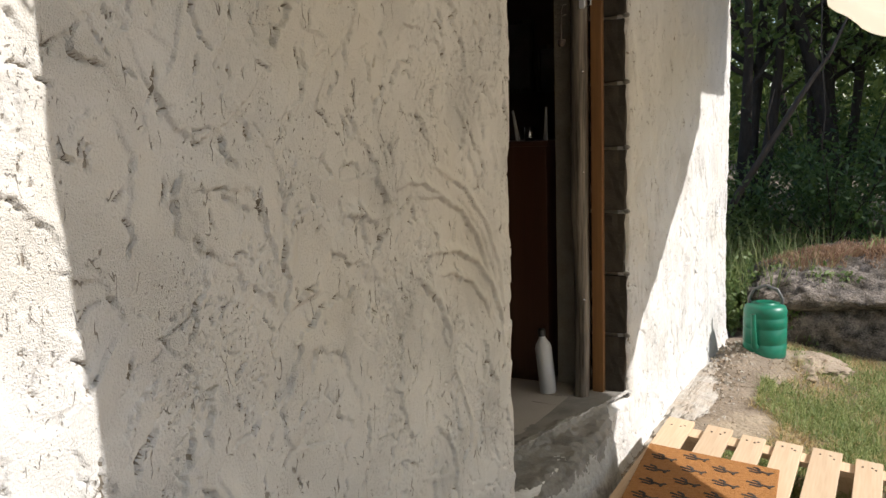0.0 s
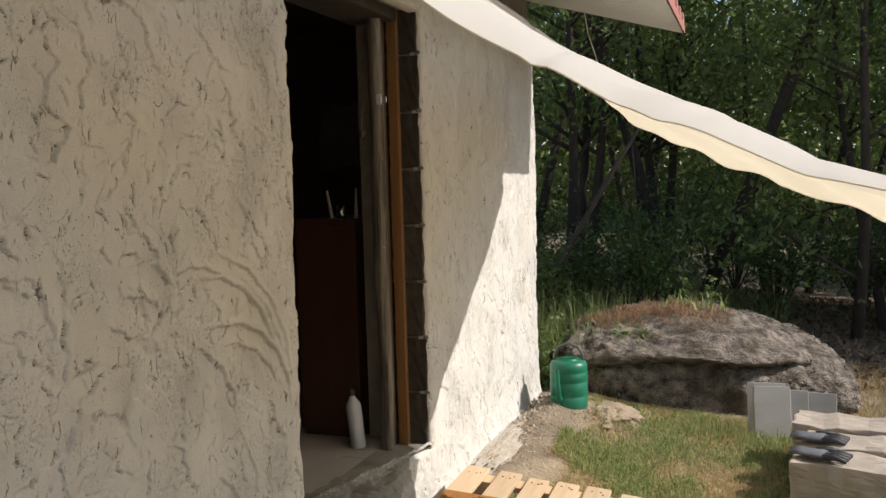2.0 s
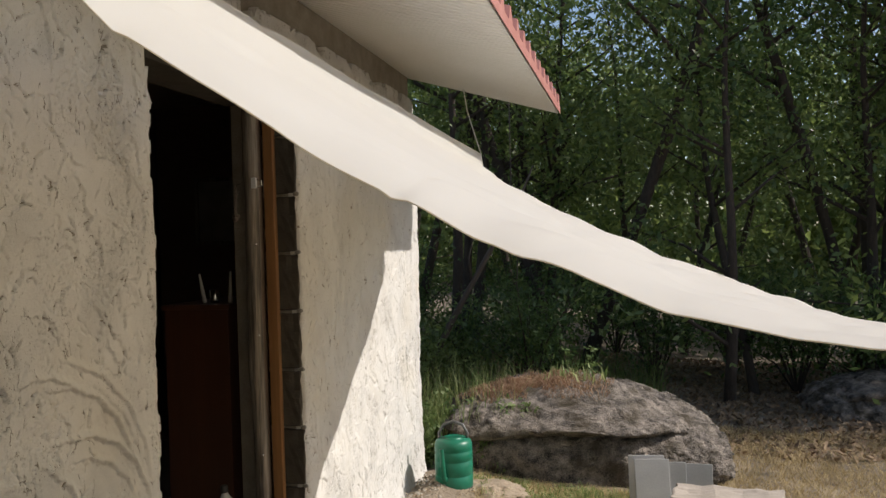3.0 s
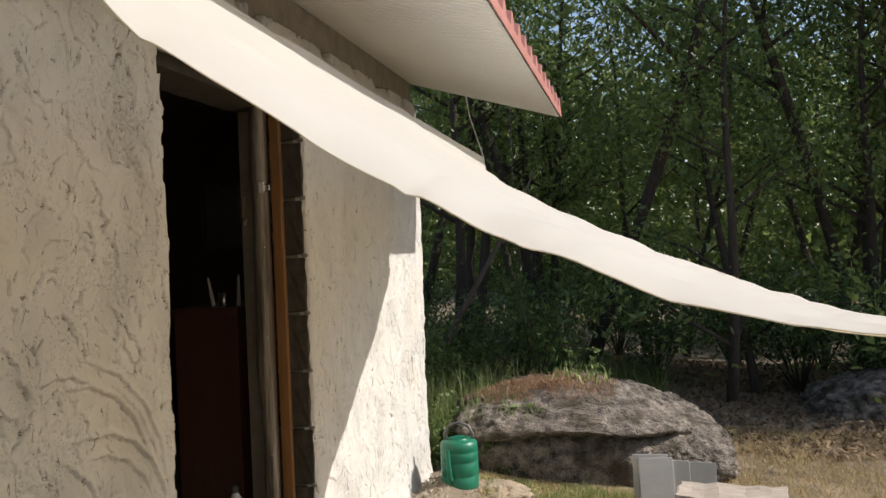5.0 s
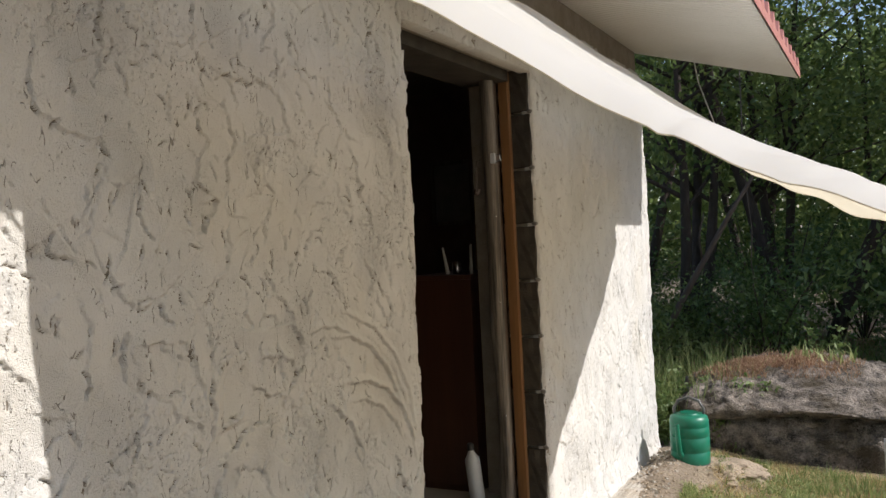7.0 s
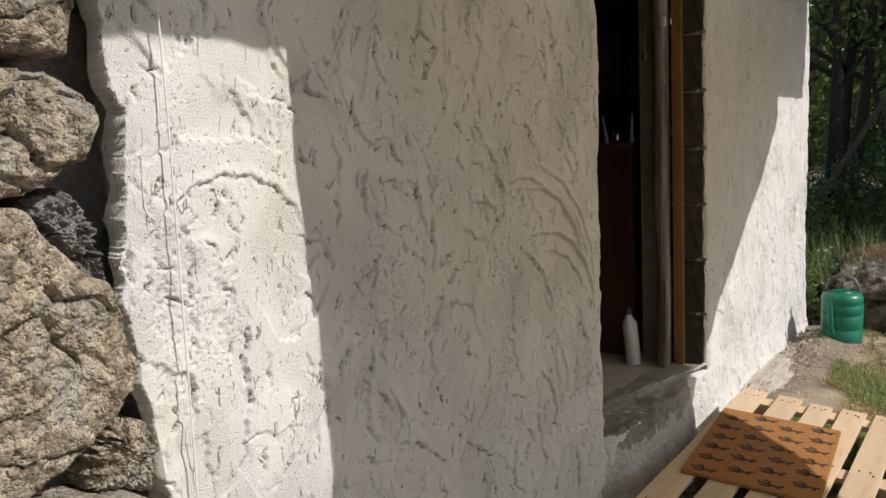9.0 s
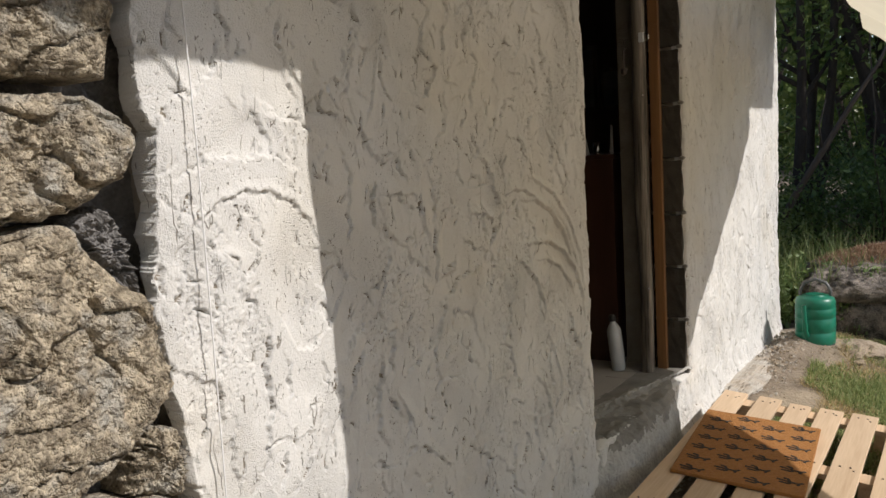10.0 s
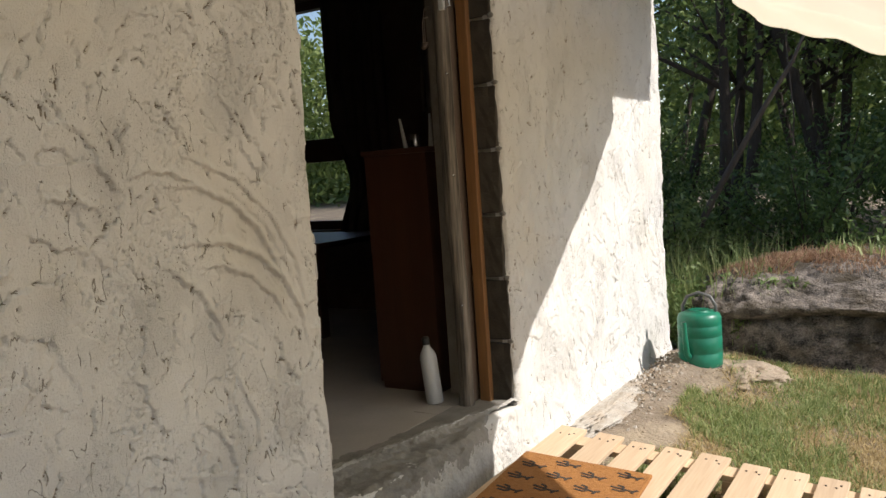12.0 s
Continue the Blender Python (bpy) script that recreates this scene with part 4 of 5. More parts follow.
# ---- boulder ----
def boulder_mesh(sx, sy, h, seed):
    """A low rock: a sloping top that breaks over an edge into a steep shaded front."""
    bm = bmesh.new()
    bmesh.ops.create_icosphere(bm, subdivisions=7, radius=1)
    off = Vector((seed * 3.7, seed, 0))
    for v in bm.verts:
        p = v.co.copy()
        q = Vector([math.copysign(abs(c) ** 0.60, c) for c in p])
        x, y, z = q.x * sx, q.y * sy, q.z
        rise = min(1, max(0, (q.y + 1.0) / 1.15))
        rise = rise * rise * (3 - 2 * rise)
        right = min(1, max(0, (x - 0.05) / sx))
        z *= h * (0.58 + 0.42 * rise) * (1 - 0.62 * right ** 1.4) * (1 - 0.10 * max(0, -x - 0.2))
        under = max(0, -q.y) * max(0, min(1, (0.33 + 0.10 * noise.noise(p * 2.2 + off) - z) / 0.10))
        y += 0.42 * under * sy
        w = Vector((x, y, z))
        f = noise.noise(w * 1.8 + off) * 0.06 + noise.fractal(w * 3.4 + off, 0.9, 2.1, 4) * 0.05
        f += noise.fractal(w * 15 + off, 0.6, 2.1, 4) * 0.022 - 0.03 * max(0, 0.12 - abs(noise.noise(w * 2.3 - off))) / 0.12
        v.co = Vector((x, y + 0.05 * x, z)) * (1 + f) + Vector((0, 0, 0.012 * noise.noise(w * 40)))
    return bm


bm = boulder_mesh(1.02, 0.88, 0.53, 0)
bm.verts.ensure_lookup_table()
from mathutils.bvhtree import BVHTree
rock_tree = BVHTree.FromBMesh(bm)
boulder = part("boulder", bm, ROCK, smooth=True)
boulder.location = (-0.02, 5.86, -0.02)
tagged(boulder, "large low lichen-stained granite boulder in the grass", "boulder")
small_rock = part("boulder", boulder_mesh(1.3, 0.8, 0.42, 5), ROCK, smooth=True)
small_rock.location = (3.2, 8.3, float(ground_z(3.2, 8.3)) - 0.05)
tagged(small_rock, "flat grey granite outcrop in the shade", "boulder")


def on_boulder():
    while True:
        x, y = RNG.normal(-0.38, 0.26), RNG.normal(5.95, 0.18)
        hit_ = rock_tree.ray_cast(Vector((x + 0.02, y - 5.86, 3)), Vector((0, 0, -1)))
        if abs(x + 0.38) < 0.60 and y > 5.62 and hit_[0] and noise.noise(Vector((x * 5, y * 5, 2))) > -0.25:
            return x, y, hit_[0].z - 0.025


blades("sorrel_mat", 7000, on_boulder, lambda: RNG.uniform(0.015, 0.06), 0.0026, 1.4, SORREL, "low reddish-brown sorrel growing on the boulder", "plant")
blades("weeds", 60, lambda: (RNG.normal(-0.05, 0.12), RNG.normal(6.05, 0.08), 0.48), lambda: RNG.uniform(0.06, 0.16), 0.008, 0.9, GRASS, "small leafy green weeds on the boulder", "plant")

# ---- watering can ----
can = thing("watering_can", pose(-0.705, 4.82, 0.030) @ Matrix.Scale(1.07, 4), "green plastic watering can with a black handle", "watering can")
bm = bmesh.new()
lathe(bm, [(0.098, 0.018), (0.106, 0.028), (0.107, 0.09), (0.104, 0.094), (0.107, 0.098), (0.107, 0.17), (0.104, 0.174), (0.107, 0.178), (0.107, 0.225), (0.104, 0.229), (0.106, 0.233),
           (0.106, 0.262), (0.100, 0.280), (0.085, 0.291), (0.05, 0.297), (0.0505, 0.302), (0.046, 0.300)], 48)
part("tank", bm, GREEN, can, smooth=True)
bm = bmesh.new()
lathe(bm, [(0.094, 0), (0.101, 0.004), (0.103, 0.020), (0.099, 0.024)], 48)
part("base_ring", bm, BLACK, can, "black base ring", True)
bm = bmesh.new()
tube(bm, [(0.074, 0.015, 0.255), (0.080, 0.012, 0.32), (0.056, 0.008, 0.366), (0.0, 0.004, 0.386), (-0.056, 0.0, 0.366), (-0.080, -0.004, 0.32), (-0.074, -0.008, 0.255)], 0.0085, 10)
part("handle", bm, GRIP, can, "curved dark grey handle", True)
bm = bmesh.new()
tube(bm, [(-0.025, -0.085, 0.07), (-0.030, -0.128, 0.10), (-0.034, -0.138, 0.19), (-0.036, -0.140, 0.262)], [0.017, 0.015, 0.0125, 0.011], 14, False)
part("spout", bm, GREEN, can, "upright green spout", True)
# black disc across the open spout, painting the dark of its inside
bm = bmesh.new()
tube(bm, [(-0.036, -0.140, 0.2621), (-0.036, -0.140, 0.2622)], [0.0085, 0.0085], 14)
part("spout_mouth", bm, BLACK, can)

# heap of dug earth under the can
bm = bmesh.new()
bmesh.ops.create_icosphere(bm, subdivisions=6, radius=1)
for v in bm.verts:
    p = v.co.copy()
    f = 1 + noise.noise(p * 2.3) * 0.22 + noise.noise(p * 6) * 0.12 + noise.noise(p * 15) * 0.05
    f += 0.06 * noise.noise(p * 32)
    bumpy = 0.055 * math.exp(-((p.x - 0.55) / 0.28) ** 2 - ((p.y + 0.2) / 0.4) ** 2) * max(0, p.z)
    v.co = Vector((p.x * 0.36 * f, p.y * 0.28 * f, min(p.z, 0.60) * 0.085 * f + bumpy * (1 + 0.5 * noise.noise(p * 9))))
heap = part("earth_heap", bm, SPOIL, smooth=True)
heap.location = (-0.66, 4.83, -0.018)
tagged(heap, "small heap of pale dug earth by the wall", "earth", kind="structure")

bm = bmesh.new()
bmesh.ops.create_icosphere(bm, subdivisions=6, radius=1)
for v in bm.verts:
    p = v.co.copy()
    f = 1 + noise.noise(p * 2.9) * 0.25 + noise.noise(p * 8) * 0.16 + noise.noise(p * 20) * 0.08 + noise.noise(p * 45) * 0.05
    v.co = Vector((p.x * 0.13 * f, p.y * 0.85 * f, p.z * 0.04 * f))
spill = part("mortar_spill", bm, SPILL, smooth=True)
spill.location = (-0.93, 4.25, 0.005)
tagged(spill, "pale crumbled mortar spilt along the wall's foot", "mortar", kind="structure")

def scatter(name, n, place, size, material, label, category):
    """Small angular clods and chips lying about."""
    vs, fs = [], []
    shape = [(1, 0, 0), (-1, 0, 0), (0, 1, 0), (0, -1, 0), (0, 0, 1), (0, 0, -0.6)]
    tri = [(0, 2, 4), (2, 1, 4), (1, 3, 4), (3, 0, 4), (2, 0, 5), (1, 2, 5), (3, 1, 5), (0, 3, 5)]
    for _ in range(n):
        x, y, z = place()
        s = size * RNG.uniform(0.3, 1.0) ** 2
        r = Euler(RNG.uniform(0, 6.28, 3)).to_matrix()
        o = len(vs)
        vs += [Vector((x, y, z + s * 0.3)) + r @ (Vector(c) * s * RNG.uniform(0.6, 1.2)) for c in shape]
        fs += [tuple(o + k for k in f) for f in tri]
    return tagged(mesh_ob(name, vs, fs, material), label, category, kind="stuff")


scatter("earth_clods", 1500, on_ground(-0.92, -0.42, 3.35, 5.0), 0.013, SPOIL, "crumbs of dug earth along the wall", "earth")
scatter("mortar_crumbs", 900, on_ground(-0.94, -0.72, 2.1, 5.0), 0.016, SPILL, "pale mortar crumbs at the wall's foot", "mortar")


def litter(n, x0, x1, y0, y1):
    """Fallen leaves and bark chips lying flat on the soil."""
    vs, fs = [], []
    for _ in range(n):
        x, y = RNG.uniform(x0, x1), RNG.uniform(y0, y1)
        z = float(ground_z(x, y)) + 0.03 * noise.noise(Vector((x * 1.7, y * 1.7, 0))) + 0.02
        a, s, t1, t2 = RNG.uniform(0, 6.28), RNG.uniform(0.012, 0.04), RNG.normal(0, 0.5), RNG.normal(0, 0.5)
        ca, sa = math.cos(a) * s, math.sin(a) * s
        o = len(vs)
        vs += [(x - ca, y - sa, z - t1 * s), (x + sa * 0.4, y - ca * 0.4, z + t2 * s * 0.4), (x + ca, y + sa, z + t1 * s), (x - sa * 0.4, y + ca * 0.4, z - t2 * s * 0.4)]
        fs.append((o, o + 1, o + 2, o + 3))
    return tagged(mesh_ob("leaf_litter", vs, fs, LITTER), "brown fallen leaves under the trees", "leaf litter", kind="stuff")


litter(34000, -2.0, 6.5, 6.5, 11.0)

# ---- pallet and mat ----
TILT_M = Matrix.Translation((-0.84, 2.66, 0.142)) @ Matrix.Rotation(radians(5.2), 4, "Y") @ Matrix.Rotation(radians(1.2), 4, "Z")
pallet = thing("pallet", TILT_M, "new pale pine pallet lying outside the door", "pallet")


def slat_mesh(w, seed):
    bm = bmesh.new()
    box(bm, 0, w, -0.69, 0.69, -0.018, 0.0, 0.003)
    bmesh.ops.subdivide_edges(bm, edges=[e for e in bm.edges if abs(e.verts[0].co.y - e.verts[1].co.y) > 1], cuts=10)
    for v in bm.verts:
        v.co.z += 0.004 * noise.noise(Vector((seed, v.co.y * 2, 0)))
        v.co.x += 0.003 * noise.noise(Vector((seed, v.co.y * 3, 6)))
    return bm


slat_x = [(0.0, 0.105), (0.155, 0.10), (0.292, 0.090), (0.418, 0.098), (0.548, 0.105), (0.698, 0.092), (0.822, 0.095), (0.948, 0.095), (1.078, 0.10), (1.215, 0.10), (1.34, 0.10)]
for n_, (x, w) in enumerate(slat_x):
    sl = part("slat", slat_mesh(w, n_ * 3.1), PINE, pallet)
    off = 0.012 * math.sin(n_ * 2.1)
    sl.location = (x, off, 0)
    for yy_ in (0.62, 0.02, -0.62):
        for dx in (0.28, 0.62, 0.75):
            bm = bmesh.new()
            bmesh.ops.create_cone(bm, cap_ends=True, segments=8, radius1=0.0042, radius2=0.0035, depth=0.002)
            nail = part("nail", bm, NAIL, sl)
            nail.location = (w * dx, yy_ + 0.015 * math.sin(dx * 17 + n_), 0.002)
for yy_ in (-0.62, 0.02, 0.62):
    bearer = part("bearer", boxm(0.0, 1.44, yy_ - 0.045, yy_ + 0.045, -0.040, -0.0185, 0.002), PINE, pallet)
    for x in (0.0, 0.65, 1.30):
        part("spacer", boxm(x, x + 0.14, yy_ - 0.045, yy_ + 0.045, -0.118, -0.0405, 0.003), PINE, pallet)
    part("skid", boxm(0.0, 1.44, yy_ - 0.045, yy_ + 0.045, -0.137, -0.1185, 0.002), PINE, pallet)

MAT_M = TILT_M @ Matrix.Translation((0.262, -0.005, 0.002)) @ Matrix.Rotation(radians(4.0), 4, "Z")
doormat = thing("doormat", MAT_M, "orange-brown coir doormat with a black cactus print", "doormat")
bm = bmesh.new()
box(bm, -0.228, 0.228, -0.358, 0.358, 0.0, 0.014, 0.004)
part("coir_pad", bm, COIR, doormat)


def cactus():
    """A small printed cactus: a trunk with two upturned arms, lying on its side."""
    bm = bmesh.new()
    for pts in ([(-0.034, 0), (0.038, 0.002)], [(-0.012, 0), (-0.006, 0.014), (-0.001, 0.019), (0.024, 0.021)], [(-0.002, 0), (0.003, -0.013), (0.008, -0.018), (0.022, -0.019)], [(-0.044, -0.014), (-0.036, -0.004), (-0.036, 0.012)]):
        for (x0, y0), (x1, y1) in zip(pts, pts[1:]):
            d = Vector((x1 - x0, y1 - y0, 0))
            n = Vector((-d.y, d.x, 0)).normalized() * 0.0046
            e = d.normalized() * 0.003
            q = [Vector((x0, y0, 0)) - n - e, Vector((x1, y1, 0)) - n + e, Vector((x1, y1, 0)) + n + e, Vector((x0, y0, 0)) + n - e]
            top = [bm.verts.new(v + Vector((0, 0, 0.0015))) for v in q]
            bot = [bm.verts.new(v) for v in q]
            bm.faces.new(top)
            for k in range(4):
                bm.faces.new((bot[k], bot[(k + 1) % 4], top[(k + 1) % 4], top[k]))
    return bm


first = None
for r in range(6):
    for c in range(4):
        if first is None:
            pr = first = part("printed_cactus", cactus(), PRINT, doormat)
        else:
            pr = new("printed_cactus", first.data)
            pr.parent = doormat
        pr.matrix_basis = pose(-0.165 + 0.110 * c + 0.006 * math.sin(r * 3 + c), -0.285 + 0.112 * r + (0.030 if c % 2 else -0.026), 0.0142, 0, 0, 168 + 4 * math.sin(r * 5 + c * 2)) @ Matrix.Scale(1.0, 4)

# ---- slabs and blocks by the boulder ----
for x, y, w, h, lean, turn in ((0.435, 4.935, 0.21, 0.355, -13, 4), (0.470, 4.90, 0.20, 0.345, -14, 8), (0.555, 4.93, 0.21, 0.330, -13, 2), (0.685, 4.96, 0.24, 0.325, -15, -4)):
    gz = float(ground_z(x, y)) - 0.03
    sl = thing("stone_tile", pose(x, y, gz, lean, 0, turn), "plain grey stone tile leaning on the boulder", "tile", "tiles against the boulder")
    part("slab", boxm(-w / 2, w / 2, -0.011, 0.011, 0, h, 0.003), SLATE, sl)
for x, y, turn, tilt, h in ((0.80, 3.98, -6, 1, 0.245), (0.86, 4.24, -9, 2, 0.265), (0.83, 4.52, -7, 3, 0.285)):
    gz = float(ground_z(x, y)) - 0.01
    b = thing("concrete_block", pose(x, y, gz, tilt, 0, turn), "pale rough concrete block on the grass", "block", "blocks by the tiles")
    bm = bmesh.new()
    box(bm, -0.26, 0.30, -0.12, 0.12, 0, h, 0.010)
    bmesh.ops.subdivide_edges(bm, edges=bm.edges[:], cuts=7, use_grid_fill=True)
    for v in bm.verts:
        v.co += Vector((noise.noise(v.co * 13), noise.noise(v.co * 15 + Vector((4, 0, 0))), noise.noise(v.co * 14 + Vector((0, 9, h * 40))))) * 0.020 + Vector((0, 0, 0.008 * noise.noise(v.co * 45)))
    part("block_body", bm, CBLOCK, b)
for x, y, z, turn in ((0.66, 3.95, 0.128, -20), (0.67, 4.18, 0.140, -16)):
    g = thing("work_glove", pose(x, y, z, 0, 0, turn) @ Matrix.Scale(1.25, 4), "dark grey knitted work glove with dark rubber fingers", "glove", "gloves on the blocks")
    bm = bmesh.new()
    tube(bm, [(-0.10, 0, 0.010), (-0.05, 0, 0.011), (0.0, 0, 0.013), (0.03, 0, 0.011)], [0.042, 0.040, 0.046, 0.042], 14)
    for v in bm.verts:
        v.co.z = 0.010 + (v.co.z - 0.010) * 0.28
    part("cuff", bm, GLOVE, g, smooth=True)
    for k in range(4):
        bm = bmesh.new()
        y0 = -0.032 + 0.021 * k
        tube(bm, [(0.02, y0, 0.012), (0.06, y0 * 1.15, 0.016), (0.10, y0 * 1.3, 0.010)], [0.012, 0.011, 0.008], 8)
        part("finger", bm, RUBBER, g, "dark rubber-dipped finger", True)
    bm = bmesh.new()
    tube(bm, [(-0.02, 0.03, 0.012), (0.02, 0.058, 0.014), (0.05, 0.066, 0.010)], [0.013, 0.012, 0.008], 8)
    part("thumb", bm, RUBBER, g, smooth=True)

# ---- sun cloth ----
near_edge = [(-0.43, 0.835, 2.03), (-0.33, 0.86, 1.90), (-0.26, 0.885, 1.815), (-0.08, 0.95, 1.685), (0.09, 1.00, 1.565), (0.20, 1.02, 1.495), (0.33, 1.05, 1.425), (0.47, 1.08, 1.36), (0.64, 1.11, 1.315), (0.80, 1.14, 1.29), (1.2, 1.2, 1.24), (1.75, 1.3, 1.20)]
far_edge = [(-0.43, 4.56, 2.022), (-0.42, 4.50, 1.955), (-0.22, 4.18, 1.82), (-0.01, 3.84, 1.70), (0.18, 3.56, 1.615), (0.38, 3.31, 1.525), (0.55, 3.18, 1.45), (0.69, 3.06, 1.395), (0.84, 2.86, 1.335), (0.98, 2.67, 1.285), (1.35, 2.3, 1.23), (1.75, 1.95, 1.20)]
NU, NV = 90, 110
vs = []


def along(line, t):
    s = t * (len(line) - 1)
    return Vector([float(np.interp(s, range(len(line)), [p[c] for p in line])) for c in range(3)])


for i in range(NU):
    u = i / (NU - 1)
    uc = min(1, u / 0.86)
    uu = uc * uc * 0.6 + uc * 0.4
    hang = max(0, (u - 0.86) / 0.14)
    for k in range(NV):
        v = k / (NV - 1)
        a, b = along(near_edge, v) + Vector((0, 0, 0.04 * min(1, max(0, (v - 0.3) / 0.25)))), along(far_edge, v) - Vector((0, 0, 0.015 * min(1, 4 * v)))
        p = a.lerp(b, uu) - Vector((0, 0.012 * (1 - uu), 0))
        lift = 0.065 * (1 - math.exp(-u / 0.06)) * (1 - u) ** 1.5 * math.exp(-((v - 0.2) / 0.5) ** 2)
        p.z += lift + 0.02 * (1 - uu) * min(1, 4 * v) + 0.012 * math.sin(u * 23 + v * 9) * v * (1 - v) + 0.008 * noise.noise(Vector((u * 9, v * 14, 0)))
        p.z += 0.006 * math.sin(v * 60 + u * 6) * math.exp(-(1 - u) / 0.25) + 0.007 * math.sin(u * 46 - v * 31 + 3 * math.sin(v * 5)) * min(1, 5 * u) * min(1, 6 * v)
        p.z += 0.010 * abs(noise.noise(Vector((u * 2.2 + v * 7, v * 3 - u * 5, 4)))) * min(1, 6 * v) - 0.006 * max(0, 1 - abs(noise.noise(Vector((u * 3 - v * 4, v * 2 + u * 2, 9)))) / 0.06)
        # the far border sags below the taut line
        p += Vector((0.01, 0.05, -0.085 * (1 - 0.45 * max(0, (v - 0.55) / 0.45)))) * (hang ** 1.4 * min(1, 9 * v))
        vs.append(p)
fs = [(i * NV + k, (i + 1) * NV + k, (i + 1) * NV + k + 1, i * NV + k + 1) for i in range(NU - 1) for k in range(NV - 1)]
cloth = thing("sun_cloth", pose(0, 0, 0), "white cotton sun cloth stretched out from under the eaves", "awning")
mesh_ob("cloth", vs, fs, TARP, cloth, smooth=True)
for nm, row in (("hem", [vs[k] for k in range(0, NV)]), ("hem", [vs[(NU - 1) * NV + k] for k in range(0, NV)]), ("hem", [vs[i * NV] for i in range(NU)])):
    bm = bmesh.new()
    tube(bm, row, 0.0016, 5)
    part(nm, bm, TARP, cloth, smooth=True)
bm = bmesh.new()
tube(bm, [(-0.43, 4.56, 2.02), (-0.5, 4.75, 2.16), (-0.58, 4.95, 2.33), (-0.62, 5.05, 2.485)], 0.004, 6)
part("tie_cord", bm, STRING, cloth)
bm = bmesh.new()
tube(bm, [(-0.43, 0.82, 1.985), (-0.5, 0.6, 2.2), (-0.56, 0.45, 2.462)], 0.004, 6)
part("tie_cord", bm, STRING, cloth)

# ---- trees ----
def leaves_mesh(name, centres, per, spread, size, material, parent, rng, label=""):
    """Many small leaves in clumps: each a bent diamond of two triangles."""
    n = len(centres) * per
    c = np.repeat(np.array(centres), per, 0) + rng.normal(0, 1, (n, 3)) * np.array([spread, spread, spread * 0.75])
    a = rng.normal(0, 1, (n, 3))
    a /= np.linalg.norm(a, axis=1)[:, None]
    b = np.cross(a, rng.normal(0, 1, (n, 3)))
    b /= np.linalg.norm(b, axis=1)[:, None]
    s = size * rng.uniform(0.6, 1.4, (n, 1))
    v = np.stack([c - a * s, c + b * s * 0.42, c + a * s, c - b * s * 0.42], 1).reshape(-1, 3)
    f = np.arange(4 * n).reshape(n, 4)
    return mesh_ob(name, v, f, material, parent, label)


def tree(kind, seed, height, stems, crown_r, low, per, material):
    """A tree: tapering stems with limbs, and leaf clumps round the ends of the limbs."""
    rng = np.random.default_rng(seed)
    root = thing(kind, pose(0, -40, -30), "dark-stemmed broadleaf tree with dense green leaves", "tree", "trees of the wood")
    clumps = []
    for s in range(stems):
        bm = bmesh.new()
        lean = rng.normal(0, 0.11, 2)
        base = rng.normal(0, 0.16, 2) if stems > 1 else np.zeros(2)
        h = height * rng.uniform(0.75, 1.0)
        pts, rad = [], []
        for k in range(9):
            t = k / 8
            wob = 0.22 * np.array([math.sin(t * 5 + seed + s), math.cos(t * 4 + seed * 2 + s)]) * t
            pts.append((base[0] + lean[0] * h * t + wob[0], base[1] + lean[1] * h * t + wob[1], h * t - 0.25))
            rad.append((0.016 + 0.020 * height / 2) * (1 - 0.85 * t) * rng.uniform(0.85, 1.1) / (1 if stems == 1 else 1.25))
        tube(bm, pts, rad, 9)
        for _ in range(11):
            t = rng.uniform(low, 1.0)
            k = min(7, int(t * 8))
            p0 = Vector(pts[k]).lerp(Vector(pts[k + 1]), t * 8 - k)
            ang = rng.uniform(0, 2 * math.pi)
            l = crown_r * rng.uniform(0.5, 1.0) * (1.15 - 0.6 * t)
            p1 = p0 + Vector((math.cos(ang) * l * 0.5, math.sin(ang) * l * 0.5, l * 0.30))
            p2 = p0 + Vector((math.cos(ang) * l, math.sin(ang) * l, l * rng.uniform(0.3, 0.75)))
            tube(bm, [p0, p1, p2], [rad[k] * 0.5, rad[k] * 0.32, 0.006], 6)
            for f in (0.45, 0.7, 0.9, 1.05):
                q = p0.lerp(p2, f)
                clumps.append((q.x + rng.normal(0, 0.22), q.y + rng.normal(0, 0.22), q.z + rng.normal(0, 0.2)))
        clumps.append(tuple(Vector(pts[-1])))
        part("trunk", bm, BARK, root, smooth=True)
    leaves_mesh("crown", clumps, int(per * 1.35), 0.25, 0.045, material, root, rng)
    return root


kinds = [tree("tree", 11, 8.5, 1, 2.0, 0.30, 105, LEAF), tree("tree", 12, 7.5, 3, 1.7, 0.28, 52, LEAF), tree("tree", 13, 9.5, 2, 2.1, 0.33, 65, LEAF_DARK), tree("tree", 14, 6.0, 2, 1.6, 0.15, 62, LEAF)]
rng = np.random.default_rng(5)
spots = []
for row, (y0, x0, x1, stepx) in enumerate(((9.6, -3.4, 7.5, 1.7), (11.6, -4.6, 8.5, 1.8), (14.0, -6, 10, 2.4))):
    x = x0
    while x < x1:
        spots.append((x + rng.uniform(-0.5, 0.5), y0 + rng.uniform(-0.7, 0.7) + (0.12 * max(0, x - 3)), row))
        x += stepx
# the listed trees off to the right are added to shade the ground beyond the boulder
spots = [s for s in spots if s[1] > 8.6 + 0.55 * max(0, s[0] - 2.5)] + [(4.9, 10.2, 0), (6.2, 11.0, 0), (7.4, 12.0, 0), (5.4, 9.0, 9), (6.9, 9.2, 9), (8.4, 9.6, 9)]
